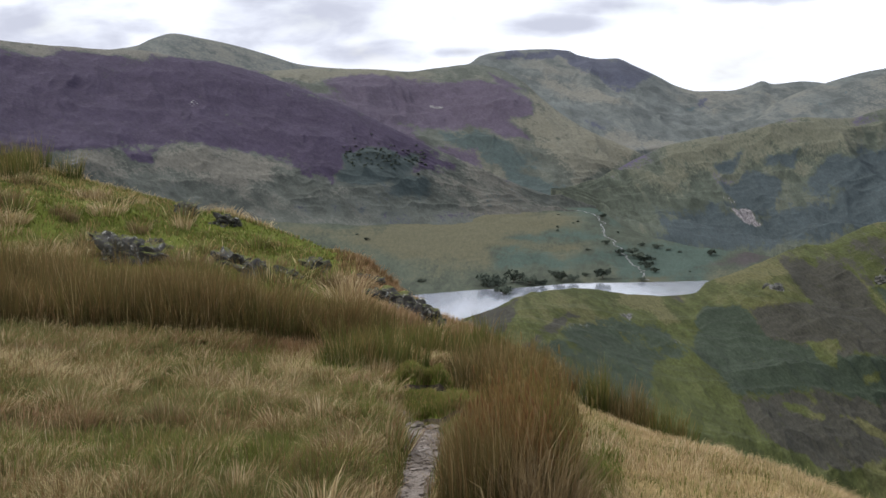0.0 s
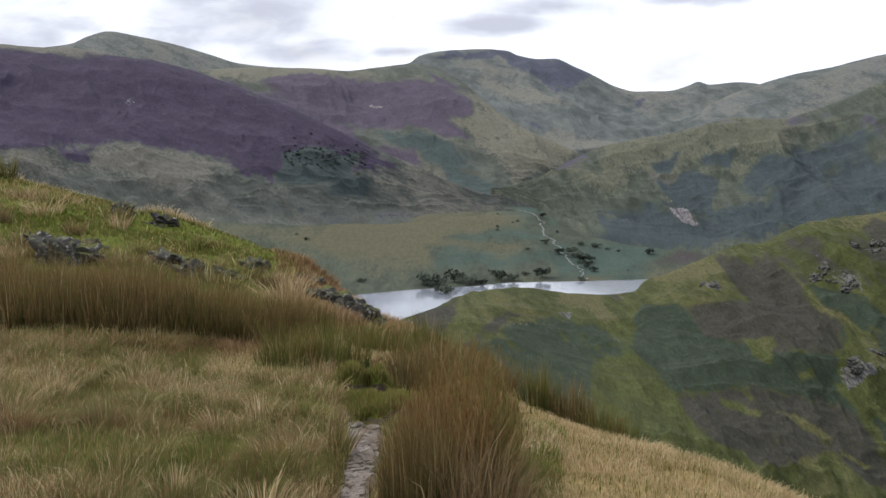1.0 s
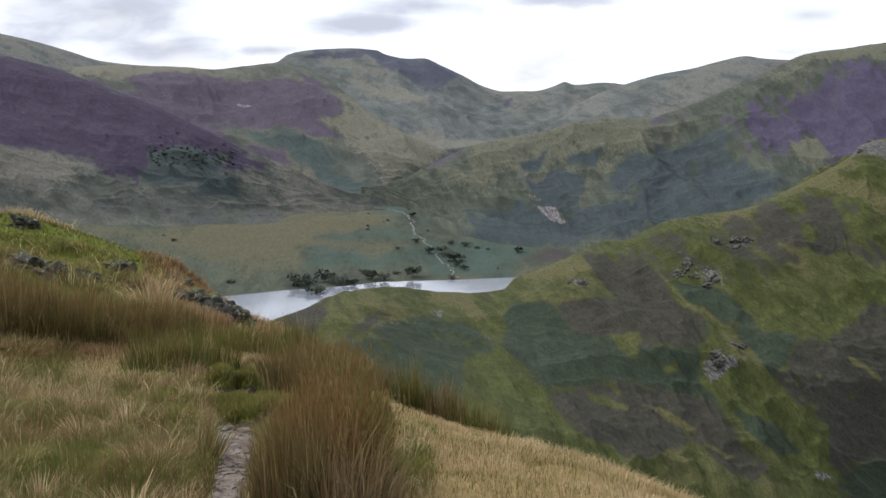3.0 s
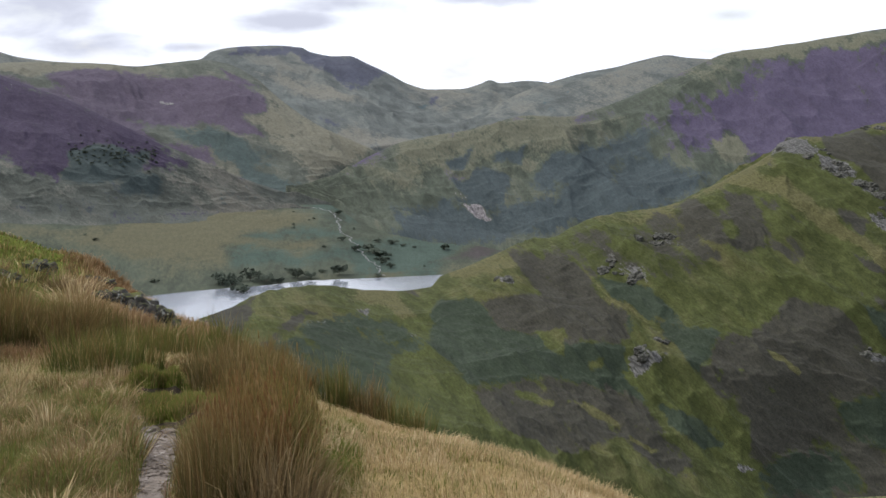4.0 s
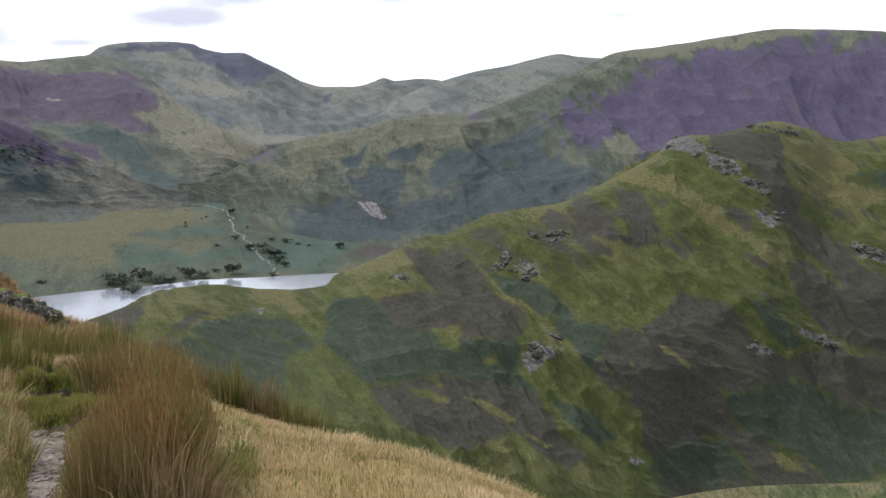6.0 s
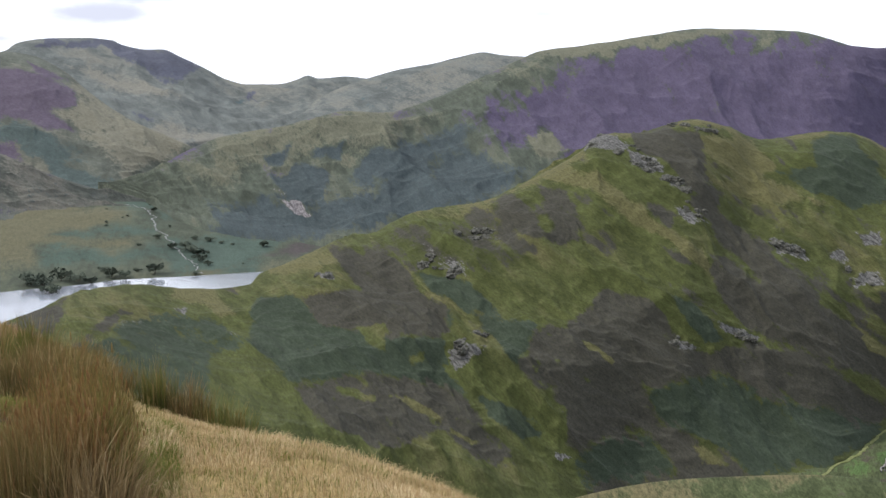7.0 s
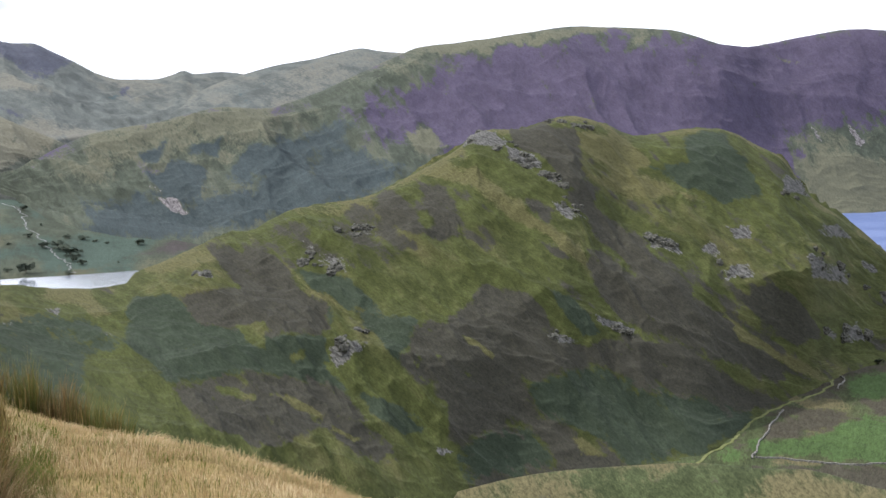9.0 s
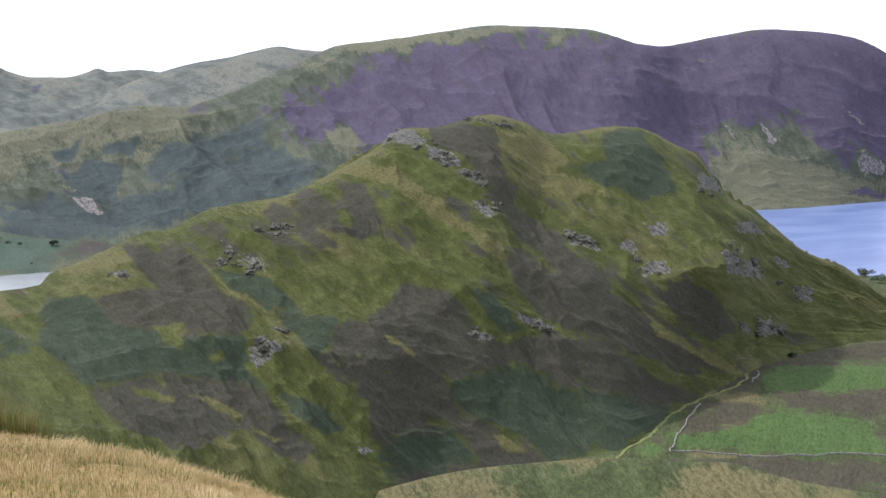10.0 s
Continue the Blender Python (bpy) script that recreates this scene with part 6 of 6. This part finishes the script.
for k, (b, r, s) in enumerate([(1.0, 9.5, 0.09), (-1.9, 7.45, 0.06), (-2.2, 7.6, 0.08), (-1.5, 7.3, 0.07), (-0.6, 7.2, 0.06), (-1.9, 4.7, 0.04), (-1.4, 5.1, 0.035), (-0.8, 6.2, 0.035), (-1.0, 6.9, 0.04), (-0.5, 6.7, 0.035), (6.45, 9.9, 0.13), (6.7, 9.6, 0.10)]):
    ob = new("stone", stone_kinds[k % 3])
    ob.matrix_world = Matrix.Translation(place_of(b, r, float(NEAR.at(b, r)) + s * 0.12)) @ Matrix.Rotation(k * 1.3, 4, "Z") @ Matrix.Diagonal((s, s * 0.8, s * 0.42, 1))
    tagged(ob, "pale grey embedded stone on the worn path", "stone", "stones on the path")


def turf_step(b0, b1, r, high, deep, seed):
    """A low turf-topped ledge with a bare earth face towards the path."""
    thing = new("turf_ledge")
    thing.matrix_world = Matrix.Identity(4)
    cols, prof = 40, [(-0.10, -0.08, 0), (-0.02, 0.55, 0), (0.02, 0.92, 1), (0.10, 1.08, 1), (0.5, 1.0, 1), (1.0, -0.1, 1)]
    co = []
    for i in range(cols + 1):
        t = i / cols
        b = b0 + (b1 - b0) * t
        end = min(1, 5 * t, 5 * (1 - t))
        wob = 0.10 * math.sin(7 * t + seed) + 0.06 * math.sin(19 * t + seed)
        for f, h, _ in prof:
            rr = r + wob + f * deep
            co.append(place_of(b, rr, float(NEAR.at(b, rr)) + high * h * end * (1 + 0.25 * math.sin(13 * t + seed))))
    m = len(prof)
    faces = [(i * m + k, (i + 1) * m + k, (i + 1) * m + k + 1, i * m + k + 1) for i in range(cols) for k in range(m - 1)]
    face_me = mesh_of("earth_face", co, [f for n, f in enumerate(faces) if n % (m - 1) < 1], EARTH, None, True)
    top_me = mesh_of("turf_top", co, [f for n, f in enumerate(faces) if n % (m - 1) >= 1], TURF, {"moss": np.ones(len(co)), "tan": np.zeros(len(co)), "path": np.zeros(len(co))}, True)
    part("earth_face", face_me, thing, "bare dark earth face")
    part("turf_top", top_me, thing)
    rr = np.random.default_rng(seed)
    n = 9000
    t, f = rr.uniform(0.02, 0.98, n), rr.uniform(-0.02, 0.95, n)
    b = b0 + (b1 - b0) * t
    end = np.minimum(1, np.minimum(5 * t, 5 * (1 - t)))
    dist = r + 0.10 * np.sin(7 * t + seed) + 0.06 * np.sin(19 * t + seed) + f * deep
    lift = np.interp(f, [p[0] for p in prof], [p[1] for p in prof])
    z = NEAR.at(b, dist) + high * lift * end * (1 + 0.25 * np.sin(13 * t + seed))
    x, y = plan(b, dist)
    part("ledge_grass", blades_mesh("ledge_grass", x, y, z, rr.uniform(0.02, 0.075, n), rr.normal(0.1, 0.35, n), rr.normal(-0.2, 0.3, n), rr.uniform(0.003, 0.006, n), rr.normal(0.48, 0.26, n), MOSSY, rr), thing, "short green and straw grass")
    return tagged(thing, "low turf-topped ledge across the path", "turf", "turf ledges")


turf_step(-2.7, 0.35, 8.35, 0.13, 0.7, 3)
turf_step(-2.1, 1.9, 7.5, 0.07, 0.8, 8)

# ---- trees and bushes far below ----


def tree_parts(seed, tall, wide, trunked, leaves=420):
    rr = random.Random(seed)
    lobes = [Vector((rr.gauss(0, wide * 0.24), rr.gauss(0, wide * 0.24), tall * rr.uniform(0.38 if trunked else 0.2, 0.85))) for _ in range(9)]
    co, faces = [], []
    for k in range(leaves):
        c = lobes[k % 9]
        d = Vector((rr.gauss(0, 1), rr.gauss(0, 1), rr.gauss(0, 0.8))).normalized() * wide * rr.uniform(0.12, 0.26)
        p, s = c + d, wide * rr.uniform(0.035, 0.085)
        u = Vector((rr.gauss(0, 1), rr.gauss(0, 1), rr.gauss(0, 1))).normalized()
        w = u.orthogonal().normalized()
        i = len(co)
        co += [p - u * s - w * s * 0.4, p + w * s, p + u * s, p - w * s]
        faces.append((i, i + 1, i + 2, i + 3))
    crown = mesh_of("crown", co, faces, LEAF)
    bm = bmesh.new()
    tops = [(Vector((0, 0, -0.3)), lobes[0] * 0.75, wide * 0.045)] + [(Vector((0, 0, tall * 0.22)), c, wide * 0.022) for c in lobes[1:6]]
    for a, b, w in tops:
        d = (b - a)
        m = Matrix.Translation((a + b) / 2) @ d.to_track_quat("Z", "Y").to_matrix().to_4x4()
        bmesh.ops.create_cone(bm, cap_ends=True, segments=6, radius1=w, radius2=w * 0.45, depth=d.length, matrix=m)
    trunk = bpy.data.meshes.new("trunk")
    bm.to_mesh(trunk)
    bm.free()
    trunk.materials.append(BARK)
    return crown, trunk


TREE_KINDS = [tree_parts(300 + k, 1.0, 1.25, True) for k in range(4)]
BUSH_KINDS = [tree_parts(320 + k, 0.7, 1.2, False, 300) for k in range(3)]


def tree(surface, b, e, wide, r0, r1, kinds, k, label, group, category="tree"):
    d, z = meet(surface, b, e, r0, r1)
    size = d * radians(wide) * 1.05
    crown, trunk = kinds[k % len(kinds)]
    thing = new("tree" if category == "tree" else "bush")
    thing.matrix_world = Matrix.Translation(place_of(b, d, z - 0.04 * size)) @ Matrix.Rotation(k * 2.4, 4, "Z") @ Matrix.Diagonal((size, size, size * (0.85 + 0.1 * math.sin(k)), 1))
    part("trunk", trunk, thing)
    part("crown", crown, thing)
    return tagged(thing, label, category, group)


for k, (b, e, w) in enumerate(VALLEY_TREES):
    tree(VALLEY_FLOOR, b, e - 0.12, w, 1650, 2500, TREE_KINDS if w > 0.2 else BUSH_KINDS, k, "dark green broadleaf tree near the lake shore" if w > 0.35 else "small dark bush on the valley grassland", "trees by the stream and lake", "tree" if w > 0.2 else "bush")
for k, (b, e, w) in enumerate(FAR_BUSHES):
    tree(VALLEY_FLOOR if e < -4.2 else GROUNDS["heather-covered fell, dark purple above grey-green lower slopes"], b, e, w, 1650, 2600, BUSH_KINDS, k, "dark bush on the lower fell side", "bushes on the lower fell", "bush")
for k in range(55):
    b, e = rng.uniform(-7.0, 14.5), -5.75 + rng.gauss(0, 0.33)
    if b > 6:
        b, e = b, e - 0.25
    tree(VALLEY_FLOOR, b, e, rng.uniform(0.05, 0.12), 1780, 2500, BUSH_KINDS, k, "small dark bush on the valley grassland", "scattered bushes on the valley floor", "bush")
for k, (b, e, w) in enumerate(SHORE_TREES):
    tree(DALE, b, e - 0.25, w, 640, 1990, TREE_KINDS, k + 1, "dark green tree on the dale pasture", "trees in the dale")
# plantation on the dark flank
wood = GROUNDS["heather-covered fell, dark purple above grey-green lower slopes"]
for k in range(130):
    b, e = -2.6 + rng.uniform(-1.9, 1.9), -3.45 + rng.gauss(0, 0.26)
    tree(wood, b, e - 0.03 * (b + 2.9), rng.uniform(0.06, 0.09), 1950, 2700, TREE_KINDS, k, "dark tree of the wood on the heather fell", "wood on the fell side")


# ---- walls, tracks and streams ----


def ribbon(name, surface, nodes, wide, high, mat, label, category, lift=0.15, wobble=0.0):
    """A long low strip that follows the ground: a wall, a track or a stream."""
    nodes = np.asarray(nodes, float)
    t = np.linspace(0, len(nodes) - 1, 60 * (len(nodes) - 1))
    b, r = hermite(t, np.arange(len(nodes)), nodes[:, 0]), hermite(t, np.arange(len(nodes)), nodes[:, 1])
    x, y = plan(b, r)
    x, y = x + wobble * fbm(t * 3, t * 0 + 3, 3, 5), y + wobble * fbm(t * 3, t * 0 + 9, 3, 6)
    dx, dy = np.gradient(x), np.gradient(y)
    n = np.maximum(np.hypot(dx, dy), 1e-6)
    half = wide / 2 * (1 + 0.3 * fbm(t * 5, t * 0, 3, 8))
    sx, sy = -dy / n * half, dx / n * half
    z = surface.at(np.degrees(np.arctan2(x, y)), np.hypot(x, y)) + lift
    top = high * (1 + 0.25 * fbm(t * 12, t * 0, 3, 11))
    rows = [np.stack([x - sx, y - sy, z - 0.8], -1), np.stack([x - sx * 0.8, y - sy * 0.8, z + top], -1), np.stack([x + sx * 0.8, y + sy * 0.8, z + top], -1), np.stack([x + sx, y + sy, z - 0.8], -1)]
    co = np.stack(rows, 1).reshape(-1, 3)
    faces = [(i * 4 + k, i * 4 + k + 1, i * 4 + k + 5, i * 4 + k + 4) for i in range(len(t) - 1) for k in range(3)]
    return tagged(new(name, mesh_of(name, co, faces, mat)), label, category, kind="structure")


for nodes in DALE_WALLS:
    ribbon("drystone_wall", DALE, nodes, 1.1, 1.1, WALLSTONE, "grey drystone wall across the dale floor", "wall", 0.0, 3.0)
for nodes in DALE_TRACKS:
    ribbon("track", DALE, nodes, 2.8, 0.25, TRACK, "pale green trodden track along the foot of the ridge", "track", 0.25, 4.0)
ribbon("stream", VALLEY_FLOOR, BECK, 2.2, 0.2, FOAM, "pale stony stream running down to the lake", "stream", 0.2, 14.0)
